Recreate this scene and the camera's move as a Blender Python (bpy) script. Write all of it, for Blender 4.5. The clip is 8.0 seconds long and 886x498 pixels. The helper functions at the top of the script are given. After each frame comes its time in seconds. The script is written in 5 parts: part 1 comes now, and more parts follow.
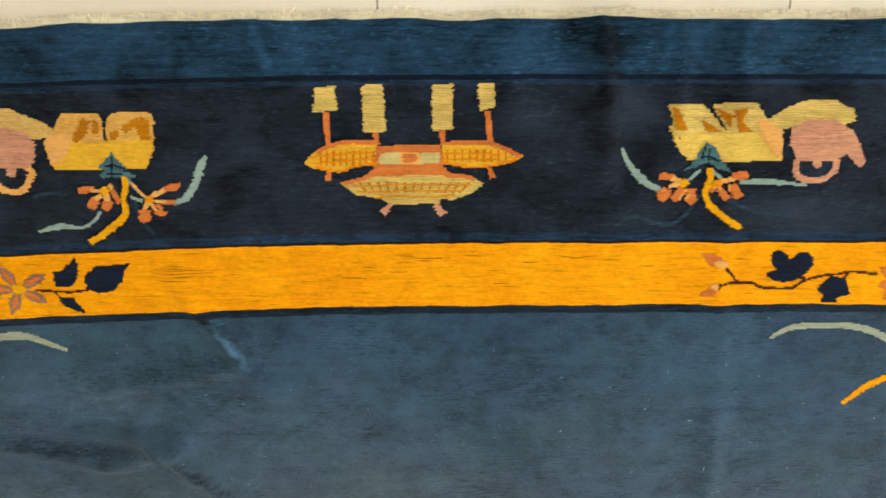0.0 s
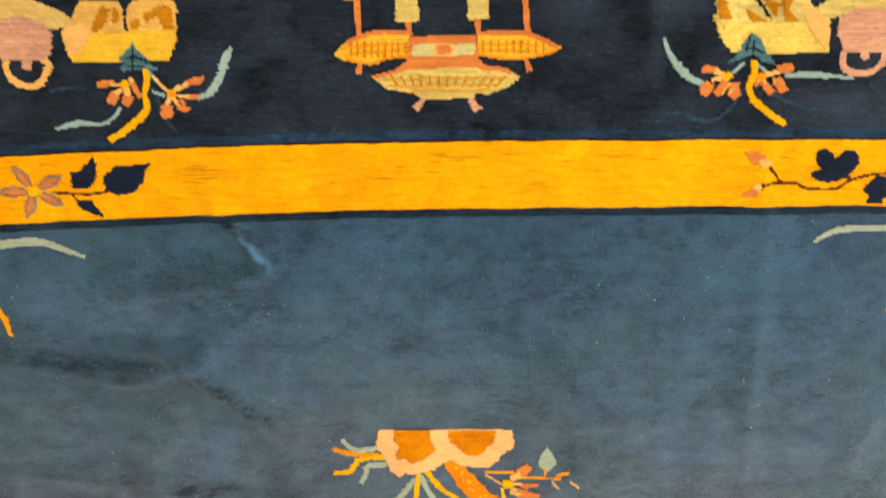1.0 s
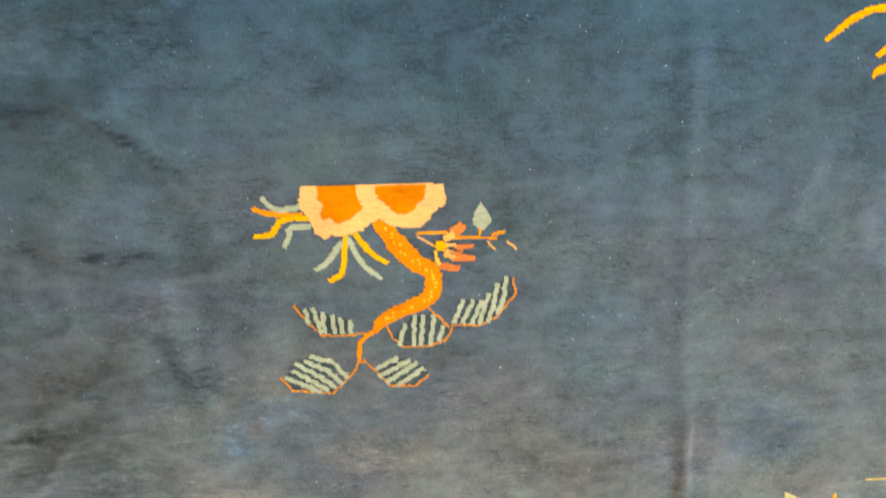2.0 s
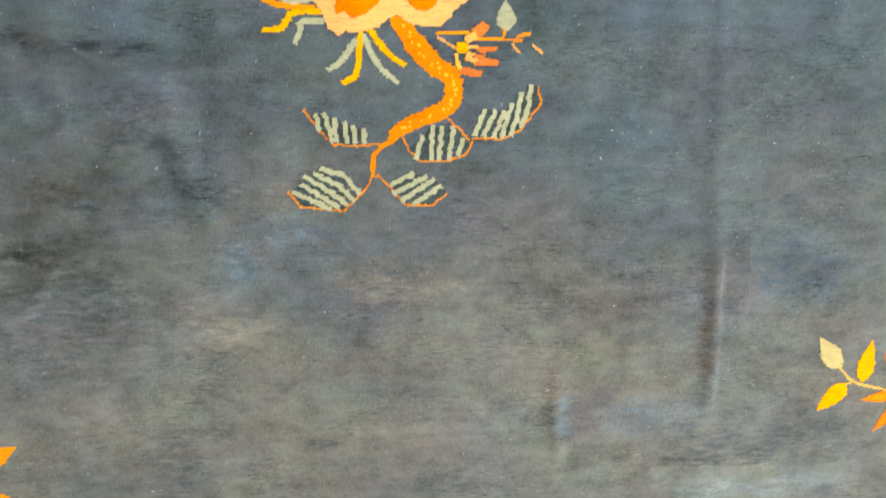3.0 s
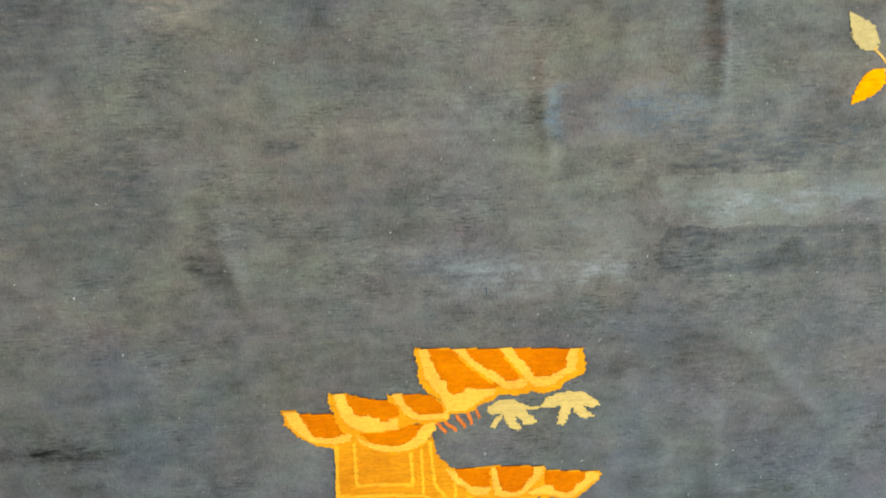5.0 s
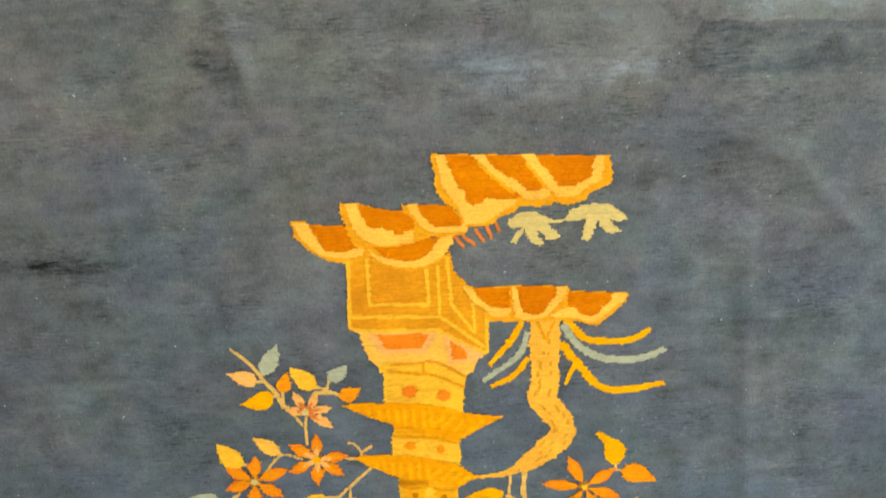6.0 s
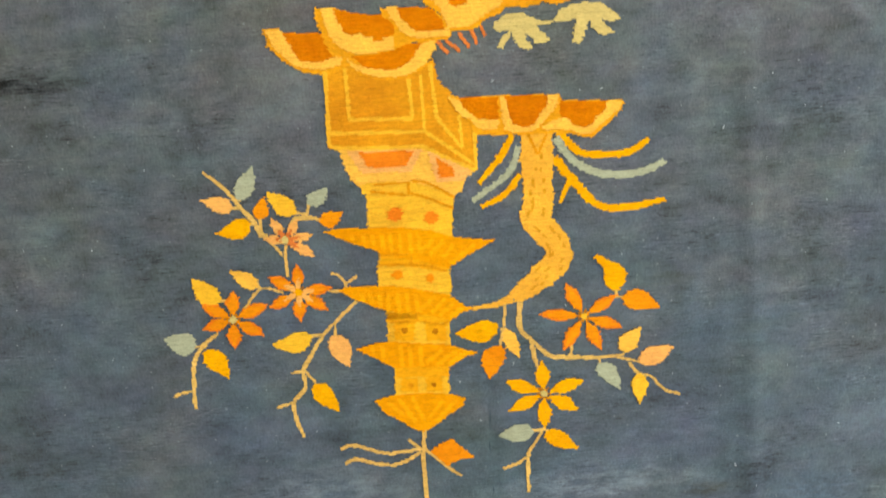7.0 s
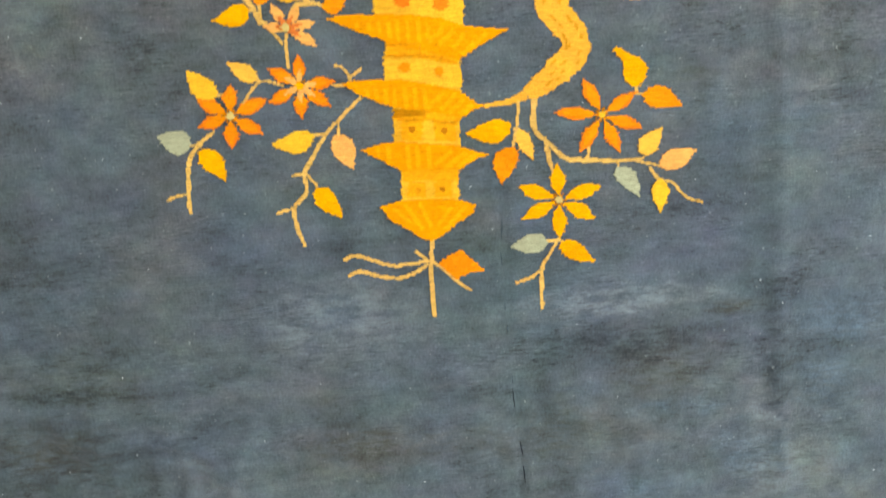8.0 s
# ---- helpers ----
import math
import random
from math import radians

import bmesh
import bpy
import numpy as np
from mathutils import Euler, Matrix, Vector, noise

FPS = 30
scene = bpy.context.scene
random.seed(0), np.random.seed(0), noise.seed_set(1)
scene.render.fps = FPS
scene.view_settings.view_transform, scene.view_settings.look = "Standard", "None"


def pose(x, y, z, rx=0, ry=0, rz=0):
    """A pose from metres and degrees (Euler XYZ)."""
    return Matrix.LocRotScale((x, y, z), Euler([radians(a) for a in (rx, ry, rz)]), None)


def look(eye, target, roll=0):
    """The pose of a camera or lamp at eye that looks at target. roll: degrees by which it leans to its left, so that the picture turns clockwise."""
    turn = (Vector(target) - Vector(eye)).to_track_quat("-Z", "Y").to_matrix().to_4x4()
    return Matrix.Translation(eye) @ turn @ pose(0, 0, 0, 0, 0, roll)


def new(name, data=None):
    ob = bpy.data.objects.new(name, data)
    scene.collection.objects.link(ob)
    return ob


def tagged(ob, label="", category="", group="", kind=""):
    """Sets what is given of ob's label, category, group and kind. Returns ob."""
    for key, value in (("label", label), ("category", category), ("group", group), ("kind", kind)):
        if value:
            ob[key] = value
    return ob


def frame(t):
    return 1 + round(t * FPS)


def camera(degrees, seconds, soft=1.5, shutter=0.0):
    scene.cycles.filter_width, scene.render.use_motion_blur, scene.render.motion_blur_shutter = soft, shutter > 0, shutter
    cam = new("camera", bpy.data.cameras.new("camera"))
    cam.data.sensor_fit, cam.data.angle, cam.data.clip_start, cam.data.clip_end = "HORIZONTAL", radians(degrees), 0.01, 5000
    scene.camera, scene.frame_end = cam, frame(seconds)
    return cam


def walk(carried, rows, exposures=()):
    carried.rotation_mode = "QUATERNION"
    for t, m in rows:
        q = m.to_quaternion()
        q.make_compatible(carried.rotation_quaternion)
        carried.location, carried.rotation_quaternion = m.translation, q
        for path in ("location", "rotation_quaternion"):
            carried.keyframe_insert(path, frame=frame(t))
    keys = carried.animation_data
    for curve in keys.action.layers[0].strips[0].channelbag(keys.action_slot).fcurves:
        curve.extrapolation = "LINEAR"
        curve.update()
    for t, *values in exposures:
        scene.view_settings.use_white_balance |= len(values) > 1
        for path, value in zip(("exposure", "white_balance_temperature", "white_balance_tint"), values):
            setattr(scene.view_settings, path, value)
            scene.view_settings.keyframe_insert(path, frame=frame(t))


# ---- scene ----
cam = camera(65.0, 8.0, soft=1.65, shutter=0.3)
PATH = [
    (0, (0.019, 0.245, 1.0865), (0.034, -0.205, -0.8615), -181.8),
    (0.5, (-0.069, 0.207, 1.0695), (-0.055, -0.245, -0.8795), -181.5),
    (1, (-0.044, 0.085, 1.0805), (-0.009, -0.365, -0.8685), 175.5),
    (1.5, (0.003, -0.128, 1.0935), (0.051, -0.572, -0.8565), 172.9),
    (2, (0.023, -0.328, 1.1085), (0.141, -0.775, -0.8375), 163.7),
    (2.2, (0.027, -0.403, 1.1125), (0.159, -0.825, -0.8375), 160.9),
    (3.3, (-0.038, -0.732, 1.0975), (0.109, -1.151, -0.8535), 160.1),
    (3.5, (-0.035, -0.785, 1.1005), (0.096, -1.18, -0.8565), 161.0),
    (4, (-0.032, -0.925, 1.0815), (0.102, -1.279, -0.8825), 158.4),
    (4.2, (-0.011, -1.01, 1.0835), (0.108, -1.331, -0.8865), 158.4),
    (5.3, (0.066, -1.284, 1.0695), (0.094, -1.625, -0.9015), 172.4),
    (5.5, (0.059, -1.363, 1.0685), (0.08, -1.687, -0.9045), 173.4),
    (6, (0.037, -1.508, 1.0635), (0.05, -1.835, -0.9095), 175.1),
    (6.5, (0.04, -1.664, 1.0475), (0.05, -1.974, -0.9285), 175.0),
    (7, (0.043, -1.807, 1.0465), (0.054, -2.106, -0.9315), 173.7),
    (7.5, (0.026, -1.952, 1.0335), (0.039, -2.247, -0.9445), 173.0),
    (8, (0.008, -2.108, 1.0315), (0.02, -2.404, -0.9465), 173.7),
]
EXPOSURES = [(0.0, -0.22, 6100, 8.5), (0.5, -0.08, 6200, 8.5), (1.0, 0.2, 6350, 8.5), (1.5, 0.31, 6470, 8.5), (2.0, 0.46, 6650, 7.5), (3.5, 0.52, 6700, 7.5), (4.0, 0.54, 6700, 7), (5.5, 0.07, 6650, 7.5), (6.5, 0.06, 6500, 7), (7.0, 0.02, 6500, 7), (7.5, 0.07, 6500, 7), (8.0, 0.23, 6550, 7)]
walk(cam, [(t, look(eye, target, roll)) for t, eye, target, roll in PATH], EXPOSURES)

# ---------------------------------------------------------------- light
ROOM = (-3.1412, 2.9988, -4.867, 1.887, 2.7)      # x from, x to, y from, y to, height
world = bpy.data.worlds.new("dim_room_air")
scene.world = world
world.use_nodes = True
world.node_tree.nodes["Background"].inputs[0].default_value = (0.9, 0.95, 1.0, 1)
world.node_tree.nodes["Background"].inputs[1].default_value = 0.6


def added_ceiling_lamp(x, y, sx, sy, watts, colour):
    lamp = bpy.data.lights.new("added_ceiling_lamp", "AREA")
    lamp.shape, lamp.size, lamp.size_y = "RECTANGLE", sx, sy
    lamp.energy, lamp.color = watts, colour
    ob = new("added_ceiling_lamp", lamp)
    ob.matrix_world = look((x, y, ROOM[4] - 0.09), (x, y, 0))
    return ob


LAMPS = [(0.0, 1.05), (0.0, -0.6), (0.0, -2.2), (0.0, -3.8)]      # one row over the rug: unseen lamps, added so that it dims towards its sides
for lx, ly in LAMPS:
    # the northern lamp is stronger, to brighten the top border
    added_ceiling_lamp(lx, ly, 0.55, 1.15, 10.0 if ly > 0 else 7.0, (1.0, 0.96, 0.90))
# daylight in the east window
WINDOW = (-3.9, 0.5, 0.9, 2.25)      # y from, y to, sill, head
sky_light = bpy.data.lights.new("window_daylight", "AREA")
sky_light.shape, sky_light.size, sky_light.size_y = "RECTANGLE", WINDOW[1] - WINDOW[0], WINDOW[3] - WINDOW[2]
sky_light.energy, sky_light.color = 122.0, (0.95, 0.98, 1.0)
window_y, window_z = (WINDOW[0] + WINDOW[1]) / 2, (WINDOW[2] + WINDOW[3]) / 2
new("window_daylight", sky_light).matrix_world = look((ROOM[1] + 0.02, window_y, window_z), (0, window_y, window_z))


# ---------------------------------------------------------------- materials
def lin(r, g, b):
    """Linear colour from an 8 bit one."""
    f = lambda c: c / 12.92 if c <= 0.04045 else ((c + 0.055) / 1.055) ** 2.4
    return tuple(f(v / 255) for v in (r, g, b))


class Nodes:
    """A material's nodes, with short calls to add and join them."""

    def __init__(self, name):
        self.mat = bpy.data.materials.new(name)
        self.mat.use_nodes = True
        self.tree = self.mat.node_tree
        self.bsdf = self.tree.nodes["Principled BSDF"]
        self.place = self.add("ShaderNodeTexCoord").outputs["Object"]

    def add(self, kind, **inputs):
        node = self.tree.nodes.new(kind)
        for key, value in inputs.items():
            self.put(node, key.replace("_", " "), value)
        return node

    def put(self, node, key, value):
        socket = node.inputs[int(key) if key.isdigit() else key]
        if isinstance(value, bpy.types.NodeSocket):
            self.tree.links.new(value, socket)
        elif isinstance(value, (tuple, list)) and len(value) == 3 and socket.type == "RGBA":
            socket.default_value = (*value, 1)
        else:
            socket.default_value = value

    def stretched(self, sx, sy, sz=1.0, shift=(0, 0, 0)):
        node = self.add("ShaderNodeMapping", Vector=self.place, Scale=(sx, sy, sz), Location=shift)
        return node.outputs[0]

    def noise(self, where, scale, detail=3.0, rough=0.55, distortion=0.0):
        node = self.add("ShaderNodeTexNoise", Vector=where, Scale=scale, Detail=detail, Roughness=rough, Distortion=distortion)
        return node.outputs["Fac"]

    def fit(self, value, a, b, c, d):
        node = self.add("ShaderNodeMapRange", Value=value, From_Min=a, From_Max=b, To_Min=c, To_Max=d)
        node.clamp = False
        return self.calc("MAXIMUM", self.calc("MINIMUM", node.outputs[0], max(c, d)), min(c, d))

    def calc(self, kind, a, b=0.0):
        node = self.add("ShaderNodeMath")
        node.operation = kind
        self.put(node, "0", a)
        self.put(node, "1", b)
        return node.outputs[0]

    def mix(self, fac, a, b, blend="MIX"):
        node = self.add("ShaderNodeMix")
        node.data_type, node.blend_type = "RGBA", blend
        self.put(node, "0", fac)
        self.put(node, "6", a if not isinstance(a, tuple) else (*a, 1))
        self.put(node, "7", b if not isinstance(b, tuple) else (*b, 1))
        return node.outputs[2]


def weave_relief(m, depth, strength=1.0, lumpy=0.0):
    """The rows of knots across the rug and the fuzz of the pile, as fine relief."""
    wave = m.add("ShaderNodeTexWave", Vector=m.stretched(1, 1), Scale=ROWS_PER_METRE, Distortion=1.6, Detail=1.5)
    wave.wave_type, wave.bands_direction, wave.wave_profile = "BANDS", "Y", "SIN"
    wave.inputs["Detail Scale"].default_value = 0.35
    fuzz = m.noise(m.stretched(0.45, 1.0), 620, 2.0, 0.7)
    tuft = m.noise(m.stretched(0.3, 1.0), 130, 2.0, 0.6)
    height = m.calc("ADD", m.calc("MULTIPLY", wave.outputs["Fac"], 0.12), m.calc("ADD", m.calc("MULTIPLY", fuzz, 0.9), m.calc("MULTIPLY", tuft, 0.8)))
    if lumpy:      # thick yarn that puffs up in tufts
        height = m.calc("ADD", height, m.calc("MULTIPLY", m.noise(m.stretched(60, 120, 1, (3, 3, 0)), 1.0, 3.0, 0.6, 0.4), lumpy))
    bump = m.add("ShaderNodeBump", Height=height, Distance=depth, Strength=strength)
    return bump.outputs[0]


ROWS_PER_METRE = 56.0    # of the wave node, which counts 20 degrees as one


def marked(m, k, marks):
    """Adds marks with a ragged rim to the value k, painted fold shade and light among them."""
    ragged = m.add("ShaderNodeTexNoise", Vector=m.stretched(26, 40), Scale=1.0, Detail=3.0)
    offset = m.add("ShaderNodeVectorMath")
    offset.operation = "MULTIPLY_ADD"
    m.put(offset, "0", ragged.outputs["Color"])
    m.put(offset, "1", (0.032, 0.020, 0.0))
    m.put(offset, "2", m.place)
    for sx, sy, rx, ry, turn, dark in marks:
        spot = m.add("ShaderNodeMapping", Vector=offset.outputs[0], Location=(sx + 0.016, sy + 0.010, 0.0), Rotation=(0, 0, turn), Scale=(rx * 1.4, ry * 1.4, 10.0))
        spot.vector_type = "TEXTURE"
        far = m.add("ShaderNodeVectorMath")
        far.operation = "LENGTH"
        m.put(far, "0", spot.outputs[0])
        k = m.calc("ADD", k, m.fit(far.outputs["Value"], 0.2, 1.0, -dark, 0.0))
    return k


def wool(name, colour, vary=0.22, streak=0.25, sheen=0.03, marks=(), opened=0.16, grain_depth=0.08, ridged=0.0):
    """Dyed, clipped wool pile: the dye uneven from row to row, fuzzy, matt."""
    m = Nodes(name)
    rows = m.noise(m.stretched(15, 150), 1.0, 4.0, 0.65)
    cloud = m.noise(m.stretched(9, 11), 1.0, 6.0, 0.68, 0.6)
    grain = m.noise(m.stretched(60, 240), 1.0, 2.0, 0.7)
    k = m.calc("ADD", m.fit(rows, 0.3, 0.7, -streak, streak), m.fit(cloud, 0.3, 0.7, -vary, vary))
    k = m.calc("ADD", k, m.fit(grain, 0.3, 0.7, -grain_depth, grain_depth))
    tufts = m.noise(m.stretched(110, 230, 1, (4, 4, 0)), 1.0, 3.0, 0.7)
    k = m.calc("ADD", k, m.fit(tufts, 0.3, 0.7, -0.11, 0.11))
    # rows that have opened: thin dark dashes
    gaps = m.noise(m.stretched(17, 260, 1, (2, 6, 0)), 1.0, 2.0, 0.5)
    k = m.calc("ADD", k, m.fit(gaps, 0.61, 0.70, 0.0, -opened))
    if ridged:      # thick rows that stand apart
        ridge = m.add("ShaderNodeTexWave", Vector=m.stretched(1, 1), Scale=82.0, Distortion=9.0, Detail=3.0)
        ridge.wave_type, ridge.bands_direction, ridge.wave_profile = "BANDS", "Y", "SIN"
        ridge.inputs["Detail Scale"].default_value = 0.6
        k = m.calc("ADD", k, m.fit(ridge.outputs["Fac"], 0.0, 0.6, -ridged, 0.05))
    if max(colour) < 0.12:      # pale fibres and dust show on dark pile
        dashes = m.noise(m.stretched(70, 280, 1, (7, 1, 0)), 1.0, 2.0, 0.6, 0.3)
        dusty = m.fit(m.noise(m.stretched(8, 13, 1, (8, 8, 0)), 1.0, 5.0, 0.65), 0.36, 0.64, -0.06, 0.08)
        k = m.calc("ADD", k, m.fit(m.calc("ADD", dashes, dusty), 0.58, 0.76, 0.0, 1.3))
    k = marked(m, k, marks)
    hsv = m.add("ShaderNodeHueSaturation", Color=(*colour, 1), Value=m.calc("MAXIMUM", m.calc("ADD", k, 1.0), 0.12), Hue=m.fit(cloud, 0.25, 0.75, 0.493, 0.507))
    m.put(m.bsdf, "Base Color", hsv.outputs[0])
    m.put(m.bsdf, "Roughness", 0.88)
    m.put(m.bsdf, "Specular IOR Level", 0.08 if max(colour) < 0.12 else 0.03)
    m.put(m.bsdf, "Sheen Weight", sheen)
    m.put(m.bsdf, "Sheen Roughness", 0.5)
    m.put(m.bsdf, "Normal", weave_relief(m, 0.0026, 1.0, 3.6 if ridged > 0.07 else 1.2))
    return m.mat


# smudges, worn or faded places in the pile, and fold shade and light painted with them: x, y, half length, half width,
# turn, darkness (minus: paler)
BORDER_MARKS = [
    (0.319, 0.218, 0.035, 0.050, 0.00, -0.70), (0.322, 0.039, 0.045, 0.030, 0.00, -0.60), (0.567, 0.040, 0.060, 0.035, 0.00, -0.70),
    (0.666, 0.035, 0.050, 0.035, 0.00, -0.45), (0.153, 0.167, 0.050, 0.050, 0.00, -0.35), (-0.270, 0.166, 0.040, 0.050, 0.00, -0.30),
    # dark and pale flanks of the top-edge folds, painted into the dye
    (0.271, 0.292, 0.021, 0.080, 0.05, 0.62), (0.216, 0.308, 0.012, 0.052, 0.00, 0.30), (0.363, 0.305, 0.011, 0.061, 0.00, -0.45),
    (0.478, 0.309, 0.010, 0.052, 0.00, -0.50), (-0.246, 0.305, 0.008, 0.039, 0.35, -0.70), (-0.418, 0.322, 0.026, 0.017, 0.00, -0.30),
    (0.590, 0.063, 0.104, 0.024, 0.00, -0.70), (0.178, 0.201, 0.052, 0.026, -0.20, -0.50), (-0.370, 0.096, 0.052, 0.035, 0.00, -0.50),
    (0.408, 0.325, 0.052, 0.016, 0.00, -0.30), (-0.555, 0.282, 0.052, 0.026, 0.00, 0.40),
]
SMUDGES_AND_SHADE = [
    # the first six lie along folds: their shade, painted dark
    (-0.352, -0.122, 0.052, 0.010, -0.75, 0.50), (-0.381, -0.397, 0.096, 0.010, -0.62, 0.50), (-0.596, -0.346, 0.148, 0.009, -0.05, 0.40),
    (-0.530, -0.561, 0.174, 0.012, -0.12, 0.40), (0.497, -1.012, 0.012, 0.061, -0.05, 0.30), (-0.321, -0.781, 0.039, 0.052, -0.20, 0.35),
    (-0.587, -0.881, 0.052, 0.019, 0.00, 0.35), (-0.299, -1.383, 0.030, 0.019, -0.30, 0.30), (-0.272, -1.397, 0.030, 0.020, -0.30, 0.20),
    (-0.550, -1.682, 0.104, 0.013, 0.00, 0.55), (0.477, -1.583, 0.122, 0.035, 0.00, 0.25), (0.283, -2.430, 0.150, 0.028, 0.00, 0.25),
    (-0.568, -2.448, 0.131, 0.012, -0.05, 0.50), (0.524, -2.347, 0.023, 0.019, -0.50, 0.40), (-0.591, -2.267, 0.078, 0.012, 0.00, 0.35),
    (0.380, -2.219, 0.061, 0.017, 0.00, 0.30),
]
FADED_AND_LIT = [
    # faded places; the narrow strips on folds are their lit sides, painted pale
    (-0.560, -0.302, 0.150, 0.042, 0.00, -0.20), (-0.343, -0.961, 0.070, 0.096, -0.10, -0.22),
    (-0.200, -0.875, 0.078, 0.026, 0.00, -0.20), (0.255, -1.170, 0.017, 0.039, -0.10, -0.20), (0.513, -0.974, 0.008, 0.052, -0.05, -0.40),
    (0.032, -1.380, 0.096, 0.017, 0.00, -0.30), (-0.186, -2.392, 0.110, 0.080, 0.00, -0.12), (0.277, -2.342, 0.157, 0.035, -0.05, -0.12),
    (0.552, -2.638, 0.078, 0.039, 0.00, -0.25), (0.338, -1.385, 0.078, 0.043, 0.00, -0.20), (0.502, -0.354, 0.014, 0.113, -0.05, -0.20),
    (-0.245, 0.303, 0.017, 0.043, -0.30, -0.80),
]
# light caught on a fold's flank, painted as a pale streak
LIT_FOLD = (-0.314, -0.166, 0.034, 0.0052, -0.90, -1.60)


# places where the dye has run, faded or been stained another colour, and fold shade painted as grey strips: x, y, half
# sizes, turn, strength, colour
STAIN_SHADE_DYES = {"blue": lin(82, 101, 119), "brown": lin(88, 78, 71), "rose": lin(112, 108, 101), "green": lin(70, 79, 76), "pale": lin(118, 128, 136), "grey": lin(47, 57, 67), "ocean": lin(36, 58, 78), "umber": lin(64, 65, 61), "mist": lin(96, 114, 115), "steel": lin(79, 86, 91)}
RUN_DYES = [
    (-0.262, -0.900, 0.024, 0.034, 0.00, 0.55, "blue"), (-0.191, -0.849, 0.077, 0.024, 0.00, 0.45, "blue"), (0.497, -1.050, 0.014, 0.077, -0.05, 0.52, "brown"),
    (0.239, -1.121, 0.013, 0.043, -0.10, 0.50, "brown"), (0.262, -1.180, 0.019, 0.043, 0.00, 0.60, "blue"), (-0.290, -1.015, 0.070, 0.048, 0.00, 0.50, "rose"),
    (-0.072, -0.929, 0.062, 0.035, 0.00, 0.30, "rose"), (0.441, -1.298, 0.110, 0.038, 0.00, 0.22, "rose"), (0.655, -0.939, 0.087, 0.058, 0.00, 0.50, "blue"),
    (-0.452, -0.772, 0.074, 0.057, 0.00, 0.40, "green"), (0.619, -2.406, 0.069, 0.043, 0.00, 0.50, "blue"), (0.586, -2.502, 0.052, 0.052, 0.00, 0.45, "blue"),
]
FADED_AND_SHADE_DYES = [
    (0.242, -2.362, 0.162, 0.024, 0.05, 0.22, "pale"), (-0.148, -2.351, 0.109, 0.051, 0.00, 0.20, "pale"), (-0.539, -2.428, 0.110, 0.051, 0.00, 0.40, "green"),
    (0.485, -2.586, 0.016, 0.097, 0.00, 0.22, "pale"), (0.514, -2.500, 0.009, 0.156, 0.00, 0.60, "grey"), (-0.300, -2.428, 0.042, 0.008, -0.10, 0.40, "grey"),
    (-0.559, -0.255, 0.134, 0.040, 0.00, 0.20, "blue"), (-0.604, -0.336, 0.145, 0.022, -0.10, 0.25, "grey"), (-0.517, -0.907, 0.155, 0.082, 0.00, 0.50, "green"),
    (0.150, -1.410, 0.102, 0.030, 0.00, 0.40, "pale"), (0.562, -1.430, 0.164, 0.012, 0.00, 0.40, "grey"), (-0.539, -0.975, 0.151, 0.109, 0.00, 0.40, "grey"),
    # grey strips on the left folds: their shade, painted as dye
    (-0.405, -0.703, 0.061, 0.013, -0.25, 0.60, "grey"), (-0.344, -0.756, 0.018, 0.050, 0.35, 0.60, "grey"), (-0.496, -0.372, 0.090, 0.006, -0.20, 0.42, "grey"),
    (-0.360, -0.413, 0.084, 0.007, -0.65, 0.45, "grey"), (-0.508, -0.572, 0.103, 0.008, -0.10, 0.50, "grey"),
]
DARK_DYES = [
    (0.599, -1.241, 0.151, 0.032, 0.00, 0.48, "grey"), (-0.651, -0.346, 0.186, 0.056, 0.00, 0.35, "ocean"), (0.516, -0.322, 0.150, 0.075, 0.00, 0.30, "ocean"),
    (-0.583, -2.551, 0.146, 0.051, 0.00, 0.40, "grey"), (0.684, -0.940, 0.063, 0.026, -0.40, 0.45, "grey"),
]

WORN_DYES = [
    (-0.536, -0.788, 0.110, 0.045, 0.00, 0.45, "umber"), (-0.581, -0.897, 0.090, 0.028, 0.05, 0.45, "umber"), (0.008, -0.944, 0.110, 0.026, 0.00, 0.35, "rose"),
    (0.520, -1.272, 0.190, 0.010, 0.00, 0.40, "grey"), (0.585, -1.327, 0.045, 0.030, 0.00, 0.60, "mist"), (0.635, -0.921, 0.070, 0.045, 0.00, 0.45, "grey"),
    (-0.153, -1.213, 0.020, 0.018, 0.00, 0.50, "grey"), (-0.383, -1.259, 0.050, 0.080, 0.25, 0.35, "grey"), (0.415, -1.185, 0.090, 0.038, 0.00, 0.45, "blue"),
    (-0.283, -1.397, 0.034, 0.016, -0.30, 0.45, "grey"), (0.477, -1.530, 0.055, 0.050, 0.00, 0.30, "grey"), (0.174, -1.445, 0.100, 0.026, 0.00, 0.35, "pale"),
]
